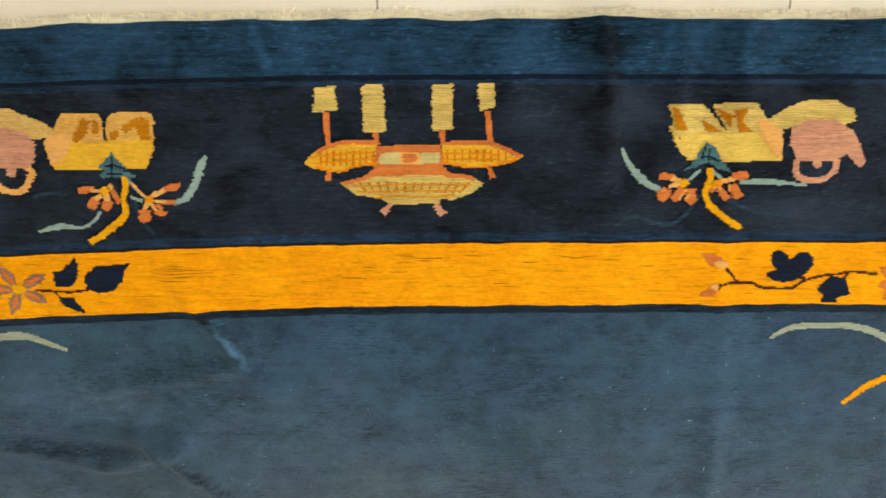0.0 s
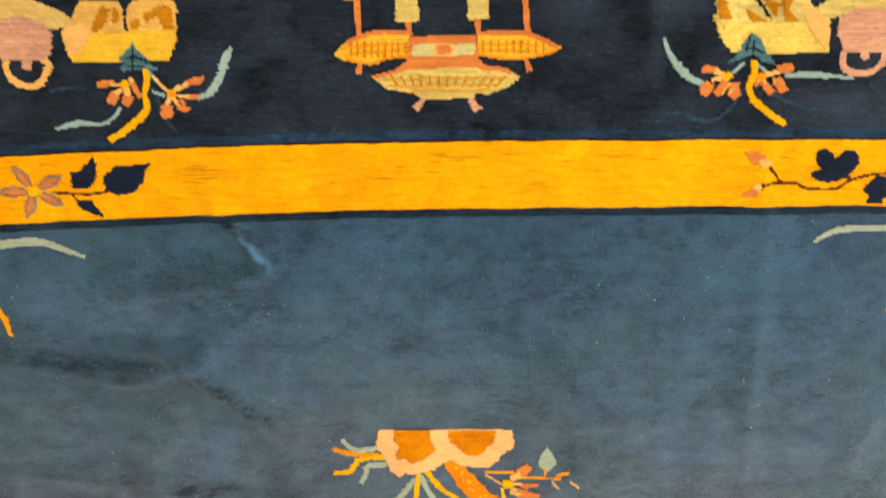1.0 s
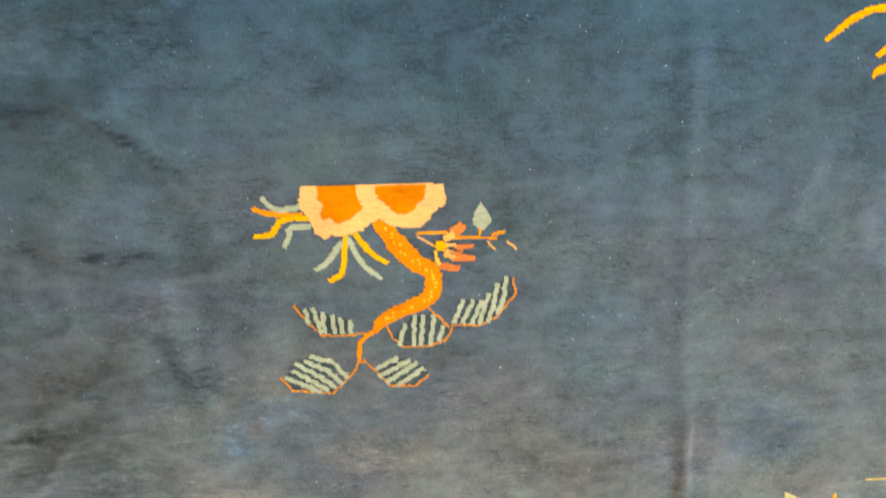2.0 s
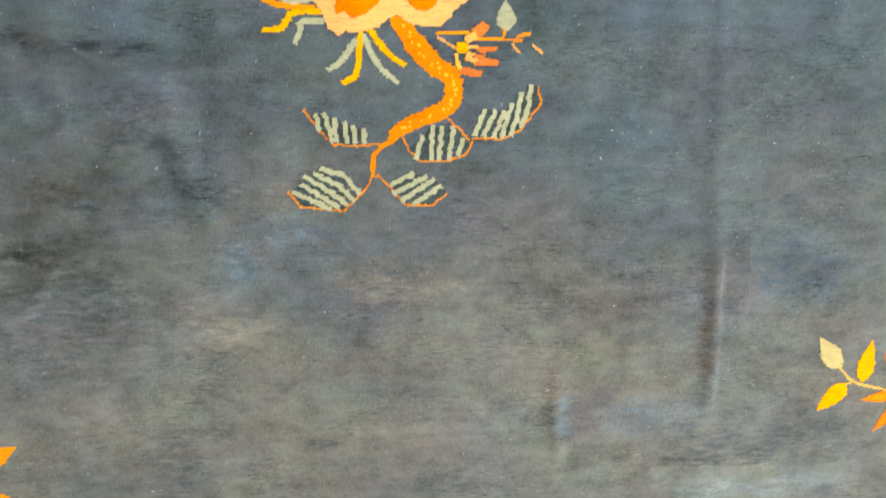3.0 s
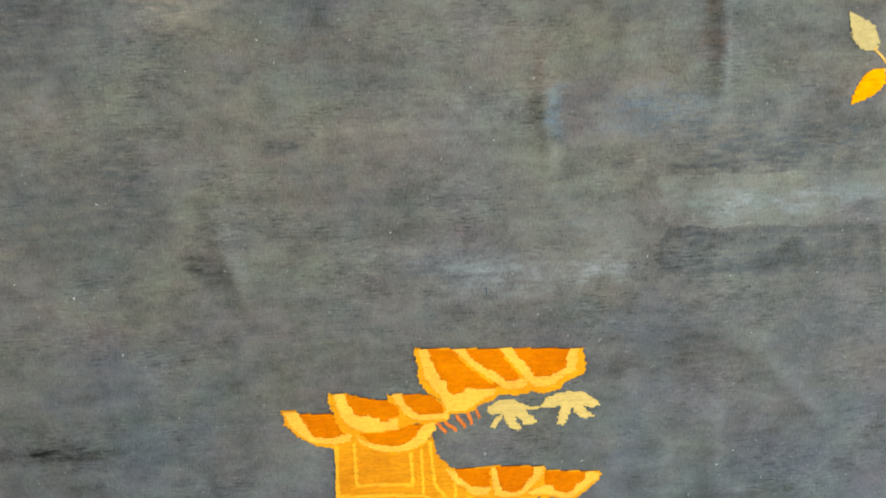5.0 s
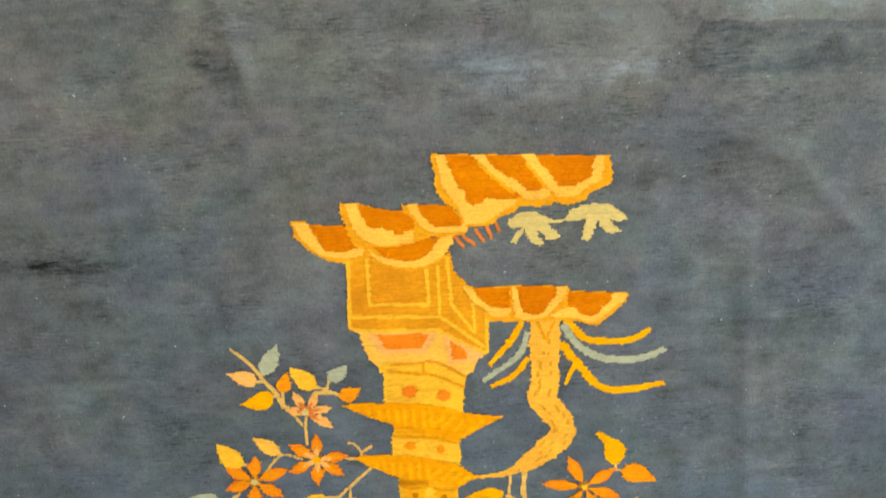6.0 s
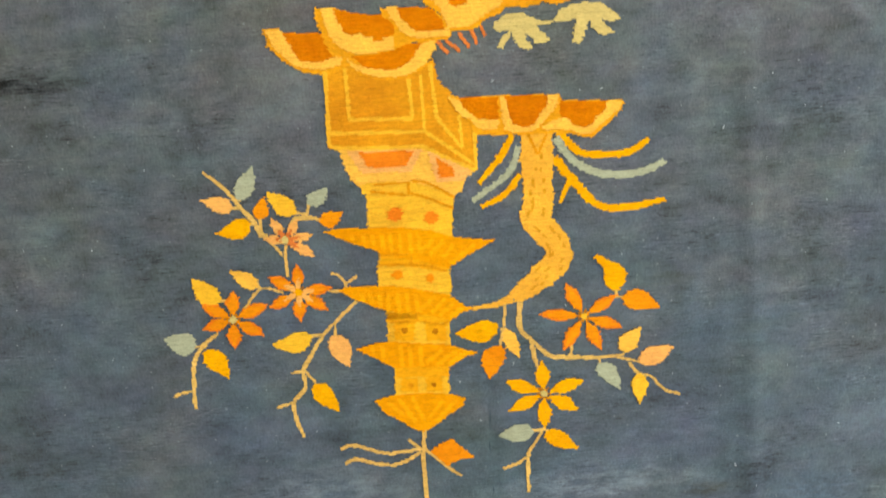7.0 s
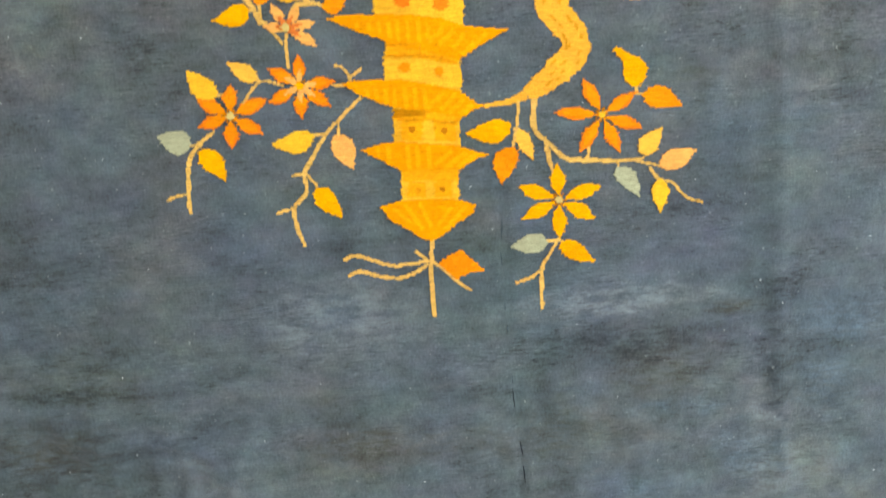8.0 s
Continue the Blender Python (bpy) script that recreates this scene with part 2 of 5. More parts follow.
BOTTOM_DYES = [
    (0.275, -2.412, 0.160, 0.024, -0.05, 0.35, "grey"), (-0.599, -2.532, 0.110, 0.045, 0.00, 0.45, "umber"), (-0.284, -2.272, 0.040, 0.018, 0.00, 0.40, "grey"),
    (0.447, -2.376, 0.050, 0.016, 0.00, 0.45, "umber"), (0.277, -2.350, 0.110, 0.018, 0.00, 0.18, "pale"), (0.185, -2.518, 0.026, 0.055, 0.00, 0.35, "green"),
    (-0.486, -0.812, 0.030, 0.014, -0.20, 0.60, "grey"), (-0.563, -0.905, 0.080, 0.030, 0.00, 0.40, "green"), (-0.340, -0.804, 0.045, 0.030, 0.00, 0.35, "blue"),
    (-0.060, -2.560, 0.120, 0.030, 0.00, 0.30, "umber"), (-0.330, -2.500, 0.060, 0.012, 0.00, 0.50, "grey"), (0.350, -2.530, 0.090, 0.014, 0.00, 0.40, "blue"),
    (0.620, -1.225, 0.230, 0.055, 0.00, 0.55, "steel"), (0.310, -1.330, 0.110, 0.060, 0.00, 0.45, "steel"), (0.650, -1.500, 0.200, 0.050, 0.00, 0.40, "steel"), (0.330, -1.425, 0.070, 0.022, 0.00, 0.40, "pale"),
    (-0.520, -1.300, 0.150, 0.090, 0.00, 0.45, "steel"), (-0.200, -1.330, 0.160, 0.040, 0.00, 0.35, "steel"), (-0.600, -1.080, 0.120, 0.080, 0.00, 0.45, "steel"), (0.060, -1.300, 0.120, 0.030, 0.00, 0.30, "steel"), (0.640, -1.080, 0.110, 0.060, 0.00, 0.40, "steel"),
    (0.165, -2.562, 0.130, 0.050, 0.00, 0.32, "umber"), (-0.149, -2.548, 0.100, 0.030, 0.00, 0.35, "umber"), (0.343, -2.475, 0.100, 0.035, 0.00, 0.35, "umber"), (-0.469, -2.533, 0.100, 0.020, 0.00, 0.40, "grey"), (0.013, -2.478, 0.080, 0.020, 0.00, 0.35, "grey"), (0.472, -2.613, 0.050, 0.050, 0.00, 0.35, "blue"), (0.384, -2.047, 0.060, 0.050, 0.00, 0.30, "green"), (-0.539, -2.246, 0.080, 0.020, 0.00, 0.40, "grey"),
]


def soak(ob, dyes=RUN_DYES + FADED_AND_SHADE_DYES + DARK_DYES + WORN_DYES + BOTTOM_DYES, wear_and_shade=SMUDGES_AND_SHADE + FADED_AND_LIT):
    """Lays the stains and the painted fold shade on a woven mesh: how far each point is dyed another colour, and how
    far it is made pale or dark.
    """
    count = len(ob.data.vertices)
    at = np.empty(count * 3)
    ob.data.vertices.foreach_get("co", at)
    at = at.reshape(-1, 3)
    warp = np.array([noise.noise_vector((x * 26, y * 44, 1.5)) for x, y, z in at]) + 0.6 * np.array([noise.noise_vector((x * 70, y * 110, 4.5)) for x, y, z in at])

    def inside(sx, sy, rx, ry, turn, core, reach):
        dx, dy = at[:, 0] + warp[:, 0] * reach - sx, at[:, 1] + warp[:, 1] * reach * 0.6 - sy
        u, v = dx * math.cos(turn) + dy * math.sin(turn), dy * math.cos(turn) - dx * math.sin(turn)
        return np.clip((1 - np.hypot(u / rx, v / ry) / 1.4) / (1 - core), 0, 1)

    dye, cover, worn = np.zeros((count, 3)), np.zeros(count), np.zeros(count)
    for sx, sy, rx, ry, turn, strength, name in dyes:
        share = inside(sx, sy, rx, ry, turn, 0.3, 0.022) * min(0.95, 1.15 * strength)
        dye = dye * (1 - share[:, None]) + np.array(STAIN_SHADE_DYES[name]) * share[:, None]
        cover = cover + share - cover * share
    # smudges and faded places, with the painted fold shade and light
    for sx, sy, rx, ry, turn, dark in wear_and_shade:
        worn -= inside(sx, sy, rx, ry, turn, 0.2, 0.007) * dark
    layer = ob.data.attributes.new("dye", "FLOAT_COLOR", "POINT")
    layer.data.foreach_set("color", np.column_stack((dye / np.maximum(cover, 1e-4)[:, None], cover)).ravel())
    ob.data.attributes.new("worn", "FLOAT", "POINT").data.foreach_set("value", worn)
    return ob


def field_wool(pale=0.0):
    """The blue-grey ground of the rug: dye that shifts in long rows and clouds, worn and stained in places, with fold
    shade and light painted in.
    """
    m = Nodes("abrashed_blue_wool" if not pale else "rewoven_grey_wool" if pale > 0 else "redyed_blue_wool")
    sep = m.add("ShaderNodeSeparateXYZ", Vector=m.place)
    y = m.calc("ADD", sep.outputs[1], m.fit(m.noise(m.stretched(1.5, 3.0), 1.0), 0.3, 0.7, -0.11, 0.11))
    ramp = m.add("ShaderNodeValToRGB", Fac=m.fit(y, 0.0, -2.6, 0.0, 1.0))
    stops = [(0.0, lin(40, 62, 80)), (0.08, lin(48, 70, 84)), (0.19, lin(65, 79, 88)), (0.33, lin(78, 84, 89)), (0.46, lin(100, 101, 97)), (0.60, lin(86, 89, 91)), (0.80, lin(71, 82, 92)), (1.0, lin(75, 86, 95))]
    ramp.color_ramp.elements[0].position, ramp.color_ramp.elements[1].position = stops[0][0], stops[-1][0]
    ramp.color_ramp.elements[0].color, ramp.color_ramp.elements[1].color = (*stops[0][1], 1), (*stops[-1][1], 1)
    for at, colour in stops[1:-1]:
        ramp.color_ramp.elements.new(at).color = (*colour, 1)
    warm = m.noise(m.stretched(3.2, 4.5, 1, (3, 1, 0)), 1.0, 4.0, 0.6, 0.6)
    colour = m.mix(m.calc("MULTIPLY", m.fit(warm, 0.5, 0.68, 0.0, 0.45), m.fit(sep.outputs[1], -0.35, -0.85, 0.1, 1.0)), ramp.outputs[0], m.mix(0.5, ramp.outputs[0], lin(104, 101, 90)))
    cool = m.noise(m.stretched(3.6, 5.0, 1, (7, 4, 0)), 1.0, 4.0, 0.6, 0.6)
    colour = m.mix(m.fit(cool, 0.48, 0.66, 0.0, 0.5), colour, m.mix(0.5, ramp.outputs[0], lin(60, 82, 103)))
    # yarns of slightly different blues, greens and browns
    for scale, strength in (((8, 11), 0.13), ((30, 44), 0.08)):
        tint = m.add("ShaderNodeTexNoise", Vector=m.stretched(*scale), Scale=1.0, Detail=3.0)
        colour = m.mix(strength, colour, tint.outputs["Color"], "OVERLAY")
    # stains, runs of dye and painted fold shade, thin and thick from tuft to tuft
    patchy = m.fit(m.noise(m.stretched(26, 95, 1, (1, 5, 0)), 1.0, 6.0, 0.75, 0.3), 0.38, 0.62, 0.15, 1.5)
    stain_shade, worn_shade_at = m.add("ShaderNodeAttribute"), m.add("ShaderNodeAttribute")
    stain_shade.attribute_name, worn_shade_at.attribute_name = "dye", "worn"
    colour = m.mix(m.calc("MINIMUM", m.calc("MULTIPLY", stain_shade.outputs["Alpha"], patchy), 1.0), colour, stain_shade.outputs["Color"])
    # clouds of wear, mottled dye, single knots and upright ticks of the pile
    cloud = m.noise(m.stretched(4.4, 5.6, 1, (1, 9, 0)), 1.0, 8.0, 0.66, 0.5)
    mottle = m.noise(m.stretched(19, 30, 1, (4, 2, 0)), 1.0, 5.0, 0.68, 0.2)
    long_rows = m.noise(m.stretched(4, 70), 1.0, 3.0, 0.6)
    knots = m.noise(m.stretched(270, 300), 1.0, 2.0, 0.75)
    ticks = m.noise(m.stretched(330, 110, 1, (3, 7, 0)), 1.0, 2.0, 0.6)
    k = m.calc("ADD", m.fit(cloud, 0.28, 0.72, -0.27 + pale, 0.27 + pale), m.fit(mottle, 0.3, 0.7, -0.29, 0.29))
    k = m.calc("ADD", k, m.fit(long_rows, 0.3, 0.7, -0.07, 0.07))
    k = m.calc("ADD", k, m.fit(knots, 0.28, 0.72, -0.17, 0.17))
    k = m.calc("ADD", k, m.fit(ticks, 0.3, 0.7, -0.13, 0.13))
    smear = m.noise(m.stretched(17, 5.5, 1, (6, 3, 0)), 1.0, 5.0, 0.65, 0.5)
    k = m.calc("ADD", k, m.fit(smear, 0.32, 0.68, -0.10, 0.10))
    # rows that have opened, in crowds where the pile is worn: short dark and pale dashes
    worn = m.fit(m.noise(m.stretched(7, 11, 1, (8, 8, 0)), 1.0, 4.0, 0.6), 0.36, 0.64, -0.05, 0.09)
    gaps = m.noise(m.stretched(44, 330, 1, (2, 6, 0)), 1.0, 2.0, 0.6, 0.3)
    k = m.calc("ADD", k, m.fit(m.calc("ADD", gaps, worn), 0.61, 0.72, 0.0, -0.38))
    crests = m.noise(m.stretched(60, 300, 1, (7, 1, 0)), 1.0, 2.0, 0.6, 0.3)
    k = m.calc("ADD", k, m.fit(m.calc("ADD", crests, worn), 0.62, 0.76, 0.0, 0.38))
    # wear, and the fold shade painted with it
    k = m.calc("ADD", k, m.calc("MULTIPLY", worn_shade_at.outputs["Fac"], patchy))
    # the painted highlight of the diagonal fold
    k = marked(m, k, [LIT_FOLD])
    hsv = m.add("ShaderNodeHueSaturation", Color=colour, Value=m.calc("ADD", k, 1.0))
    # stray pale fibres
    stray = m.noise(m.stretched(150, 190, 1, (5, 5, 0)), 1.0, 1.0, 0.5)
    colour = m.mix(m.fit(stray, 0.735, 0.80, 0.0, 0.55), hsv.outputs[0], lin(150, 160, 165))
    m.put(m.bsdf, "Base Color", colour)
    m.put(m.bsdf, "Roughness", 0.85)
    m.put(m.bsdf, "Specular IOR Level", 0.2)
    m.put(m.bsdf, "Sheen Weight", 0.10)
    m.put(m.bsdf, "Sheen Roughness", 0.45)
    m.put(m.bsdf, "Normal", weave_relief(m, 0.0020))
    return m.mat


def plain(name, colour, rough, spec=0.5, vary=0.06, scale=8.0, bump=0.0004):
    """A hard, slightly uneven surface."""
    m = Nodes(name)
    n = m.noise(m.stretched(scale, scale, scale), 1.0, 5.0, 0.6, 0.5)
    fine = m.noise(m.stretched(160, 160, 160), 1.0, 2.0, 0.6)
    k = m.calc("ADD", m.fit(n, 0.3, 0.7, 1 - vary, 1 + vary), m.fit(fine, 0.3, 0.7, -0.02, 0.02))
    hsv = m.add("ShaderNodeHueSaturation", Color=(*colour, 1), Value=k)
    m.put(m.bsdf, "Base Color", hsv.outputs[0])
    m.put(m.bsdf, "Roughness", m.fit(n, 0.3, 0.7, rough - 0.05, rough + 0.08))
    m.put(m.bsdf, "Specular IOR Level", spec)
    m.put(m.bsdf, "Normal", m.add("ShaderNodeBump", Height=n, Distance=bump, Strength=0.5).outputs[0])
    return m.mat


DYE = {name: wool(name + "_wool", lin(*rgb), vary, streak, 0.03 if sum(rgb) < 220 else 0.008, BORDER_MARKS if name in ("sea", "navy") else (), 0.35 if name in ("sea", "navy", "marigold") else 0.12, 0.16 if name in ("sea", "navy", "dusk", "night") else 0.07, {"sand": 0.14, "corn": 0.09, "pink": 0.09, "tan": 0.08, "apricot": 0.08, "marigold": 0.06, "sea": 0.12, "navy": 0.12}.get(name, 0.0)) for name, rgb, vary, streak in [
    ("marigold", (243, 156, 0), 0.08, 0.12), ("gold", (232, 162, 4), 0.06, 0.04), ("amber", (229, 139, 13), 0.11, 0.05), ("honey", (228, 149, 4), 0.09, 0.05),
    ("orange", (205, 115, 2), 0.13, 0.05), ("cream", (237, 179, 68), 0.10, 0.04), ("butter", (229, 173, 44), 0.10, 0.10),
    ("sage", (160, 163, 136), 0.10, 0.10), ("blush", (231, 168, 88), 0.08, 0.05), ("tan", (214, 172, 92), 0.10, 0.14),
    ("coral", (207, 116, 52), 0.14, 0.14), ("rust", (183, 113, 13), 0.15, 0.15), ("sand", (214, 180, 94), 0.16, 0.24), ("corn", (228, 188, 84), 0.12, 0.12),
    ("pink", (208, 146, 110), 0.12, 0.20), ("bronze", (213, 141, 24), 0.14, 0.08), ("ochre", (215, 141, 15), 0.12, 0.08),
    ("teal", (78, 110, 110), 0.25, 0.3), ("slate", (40, 56, 68), 0.25, 0.3), ("mauve", (150, 112, 84), 0.2, 0.2),
    ("ink", (18, 26, 40), 0.25, 0.3), ("wine", (74, 34, 14), 0.2, 0.2), ("navy", (28, 34, 42), 0.85, 0.30),
    ("sea", (30, 56, 75), 0.75, 0.40), ("dusk", (27, 43, 59), 0.8, 0.6), ("umber", (34, 20, 12), 0.3, 0.3), ("night", (15, 22, 34), 0.4, 0.4), ("gloam", (25, 35, 44), 0.6, 0.5),
    ("linen", (184, 170, 118), 0.08, 0.08), ("lemon", (237, 162, 10), 0.06, 0.04), ("maize", (229, 160, 18), 0.08, 0.04), ("bark", (204, 142, 26), 0.1, 0.06), ("apricot", (224, 167, 78), 0.14, 0.10), ("reed", (146, 163, 148), 0.14, 0.12), ("copper", (203, 124, 36), 0.14, 0.10), ("moss", (58, 69, 72), 0.3, 0.3), ("peach", (233, 172, 104), 0.08, 0.05), ("tangerine", (224, 125, 8), 0.10, 0.05), ("ember", (226, 124, 24), 0.10, 0.05), ("wheat", (228, 166, 54), 0.08, 0.05), ("brass", (226, 156, 25), 0.10, 0.05), ("straw", (202, 180, 110), 0.08, 0.10),
]}
FIELD = field_wool()
REWOVEN = field_wool(0.18)
REDYED = field_wool(-0.09)
COTTON = wool("unbleached_cotton", lin(252, 238, 200), 0.16, 0.1, 0.1)
LINT = plain("pale_lint", lin(198, 208, 218), 0.9, 0.1, 0.05, 40.0)
TILE = plain("cream_glazed_tile", lin(228, 213, 186), 0.32, 0.5, 0.035, 5.0)
GROUT = plain("dirty_grout", lin(120, 110, 96), 0.9, 0.2, 0.2, 30.0)
PAINT = plain("white_wall_paint", lin(232, 230, 224), 0.8, 0.3, 0.03, 3.0)
METAL = plain("white_enamel", lin(235, 235, 235), 0.4, 0.5, 0.02, 6.0)
# glow of the added ceiling panels
glow = Nodes("lamp_diffuser")
glow.put(glow.bsdf, "Base Color", (0.9, 0.9, 0.88))
glow.put(glow.bsdf, "Emission Color", (1.0, 0.97, 0.93))
glow.put(glow.bsdf, "Emission Strength", 3.0)
DIFFUSER = glow.mat


# ---------------------------------------------------------------- helpers
def part(name, bm, material, parent=None, label=""):
    """A bmesh as one mesh object, under its thing or part."""
    mesh = bpy.data.meshes.new(name)
    bm.to_mesh(mesh)
    bm.free()
    mesh.materials.append(material)
    ob = new(name, mesh)
    ob.parent = parent
    return tagged(ob, label)


def box(bm, x0, x1, y0, y1, z0, z1, bevel=0.0):
    """A box, its edges bevelled."""
    made = bmesh.ops.create_cube(bm, size=1, matrix=Matrix.Translation(((x0 + x1) / 2, (y0 + y1) / 2, (z0 + z1) / 2)) @ Matrix.Diagonal((x1 - x0, y1 - y0, z1 - z0, 1)))
    if bevel:
        edges = {e for v in made["verts"] for e in v.link_edges}
        bmesh.ops.bevel(bm, geom=list(edges), offset=bevel, segments=1, affect="EDGES")
    return bm


# ---------------------------------------------------------------- the room
X0, X1, Y0, Y1, HIGH = ROOM
screed = tagged(part("floor", box(bmesh.new(), X0, X1, Y0, Y1, -0.16, -0.0025), GROUT), "pale tiled floor with thin dark joints", "floor", kind="structure")
TILE_SIDE, JOINT, TILE_X, TILE_Y = 0.614, 0.0022, -0.0712, 0.045
tile_bm = box(bmesh.new(), JOINT / 2, TILE_SIDE - JOINT / 2, JOINT / 2, TILE_SIDE - JOINT / 2, -0.0023, 0.0, 0.0006)
tile_mesh = bpy.data.meshes.new("tile")
tile_bm.to_mesh(tile_mesh)
tile_bm.free()
tile_mesh.materials.append(TILE)


def wall(name, x0, x1, y0, y1):
    return tagged(part(name, box(bmesh.new(), x0, x1, y0, y1, -0.16, HIGH), PAINT), "plain white painted wall", "wall", kind="structure")


wall("wall_north", X0 - 0.15, X1 + 0.15, Y1, Y1 + 0.15)
wall("wall_south", X0 - 0.15, X1 + 0.15, Y0 - 0.15, Y0)
wall("wall_west", X0 - 0.15, X0, Y0, Y1)
wa, wb, wc, wd = WINDOW
bm = bmesh.new()
for a, b, c, d in ((Y0, wa, -0.16, HIGH), (wb, Y1, -0.16, HIGH), (wa, wb, -0.16, wc), (wa, wb, wd, HIGH)):
    box(bm, X1, X1 + 0.15, a, b, c, d)
tagged(part("wall_east", bm, PAINT), "plain white painted wall with a wide window", "wall", kind="structure")
bm = bmesh.new()
for a, b, c, d in ((wa, wb, wc, wc + 0.05), (wa, wb, wd - 0.05, wd), (wa, wa + 0.05, wc + 0.05, wd - 0.05), (wb - 0.05, wb, wc + 0.05, wd - 0.05)):
    box(bm, X1 + 0.07, X1 + 0.11, a, b, c, d, 0.003)
tagged(part("window_1", bm, METAL), "white window frame in the wall", "window", kind="structure")
tagged(part("ceiling", box(bmesh.new(), X0 - 0.15, X1 + 0.15, Y0 - 0.15, Y1 + 0.15, HIGH, HIGH + 0.12), PAINT), "plain white ceiling", "ceiling", kind="structure")


def added_ceiling_light(x, y):
    """A flat panel lamp on the ceiling, out of view, added to go with the lamps."""
    top = new("added_ceiling_light")
    top.location = (x, y, HIGH)
    tagged(top, "added white flat ceiling light, out of view, with a glowing diffuser", "light", "ceiling lights")
    bm = bmesh.new()
    for a, b, c, d in ((-0.32, 0.32, 0.58, 0.62), (-0.32, 0.32, -0.62, -0.58), (-0.32, -0.28, -0.58, 0.58), (0.28, 0.32, -0.58, 0.58)):
        box(bm, a, b, c, d, -0.06, 0.0, 0.003)
    part("frame", bm, METAL, top)
    part("diffuser", box(bmesh.new(), -0.28, 0.28, -0.58, 0.58, -0.045, -0.02), DIFFUSER, top)
    return top


for lx, ly in LAMPS:
    added_ceiling_light(lx, ly)


# ---------------------------------------------------------------- the rug: its surface
HALF, TOP, BOTTOM, THICK = 1.37, 0.345, -3.31, 0.011
# ridges (or dents) where the rug was folded or does not lie flat: x, y to x, y, half width, height
CREASES = [
    (-0.37, -0.10, -0.285, -0.215, 0.014, 0.0060), (-0.46, -0.33, -0.30, -0.46, 0.016, 0.0075),
    (0.250, 0.36, 0.275, 0.16, 0.022, 0.0110), (0.372, 0.36, 0.385, 0.20, 0.018, 0.0040), (0.478, 0.36, 0.480, 0.22, 0.018, 0.0040),
    (0.470, 0.05, 0.500, -0.90, 0.018, 0.0024), (0.512, -0.92, 0.512, -1.13, 0.010, 0.0050), (0.505, -1.13, 0.510, -1.75, 0.018, 0.0012), (0.510, -1.75, 0.515, -2.70, 0.016, 0.0025),
    (-0.25, 0.30, -0.235, 0.24, 0.010, 0.0035), (0.243, -1.17, 0.250, -1.23, 0.012, 0.0040), (-0.25, -1.36, -0.235, -1.41, 0.014, 0.0050),
    (-0.62, -1.64, -0.46, -1.63, 0.014, -0.0040), (0.106, -2.20, 0.113, -2.66, 0.0035, -0.0022), (0.46, -1.52, 0.56, -1.57, 0.012, 0.0040),
    (-0.66, -0.30, -0.42, -0.335, 0.018, 0.0040),
]

FOLDS = [
    (-0.700, -0.345, -0.526, -0.373, 0.016, 0.0064), (-0.526, -0.373, -0.434, -0.348, 0.014, 0.0064), (-0.434, -0.350, -0.255, -0.558, 0.020, 0.0046),
    (-0.700, -0.540, -0.498, -0.560, 0.018, 0.0072), (-0.498, -0.560, -0.392, -0.618, 0.015, 0.0072), (-0.392, -0.618, -0.285, -0.603, 0.014, 0.0064),
    (-0.520, -0.240, -0.338, -0.208, 0.014, 0.0064), (0.649, -0.430, 0.668, -0.520, 0.020, 0.0028),
    (0.720, -0.400, 0.682, -0.490, 0.020, 0.0026), (0.600, -0.590, 0.675, -0.618, 0.014, 0.0035), (0.675, -0.618, 0.842, -0.684, 0.015, 0.0050),
    (-0.443, -0.667, -0.342, -0.715, 0.018, 0.0048), (-0.342, -0.715, -0.315, -0.806, 0.018, 0.0048), (0.604, -1.600, 0.660, -1.660, 0.012, 0.0040),
]


def wrinkle(x, y):
    """Small sharp folds in the empty parts of the field."""
    side = max(0.0, min(1.0, (-0.36 - x) / 0.08)) * max(0.0, min(1.0, (-0.10 - y) / 0.06, (y + 1.02) / 0.08))
    end = max(0.0, min(1.0, (-2.44 - y) / 0.06, (0.62 - abs(x)) / 0.05))
    patch = max(side, end) * max(0.0, noise.noise((x * 2.6, y * 2.1, 5.5)) + 0.22)
    ridge = 1 - abs(noise.noise((x * 5 + y * 3, y * 7 - x * 2, 1.7)) * 1.6)
    fine = 1 - abs(noise.noise((x * 11 - y * 4, y * 13 + x * 5, 6.2)) * 1.6)
    return 1.15 * patch * (0.018 * max(0.0, ridge) ** 7 + 0.009 * max(0.0, fine) ** 5)


def lift(x, y):
    """How high the rug's face lies above the floor."""
    z = THICK + 0.0036 * noise.noise((x * 3.1, y * 2.3, 0.4)) + 0.0038 * noise.noise((x * 8.0, y * 7.0, 3.0)) + 0.0024 * noise.noise((x * 21, y * 24, 8.0)) + 0.0056 + wrinkle(x, y)
    for ax, ay, bx, by, wide, high in CREASES + FOLDS:
        dx, dy = bx - ax, by - ay
        u = ((x - ax) * dx + (y - ay) * dy) / (dx * dx + dy * dy)
        over = max(0.0, u - 1, -u) * math.hypot(dx, dy)
        off = abs((x - ax) * dy - (y - ay) * dx) / math.hypot(dx, dy)
        if off < 3 * wide and over < 0.12:
            z += 2.1 * high * math.exp(-(off / wide) ** 2 - (over / 0.045) ** 2)
    return z


def bow(x):
    """How far the top border sags."""
    s = max(-0.95, min(x, 0.2))
    return -0.030 * (0.2 - s) ** 2 + 0.004 * max(0.0, min(x, 0.8) - 0.1)


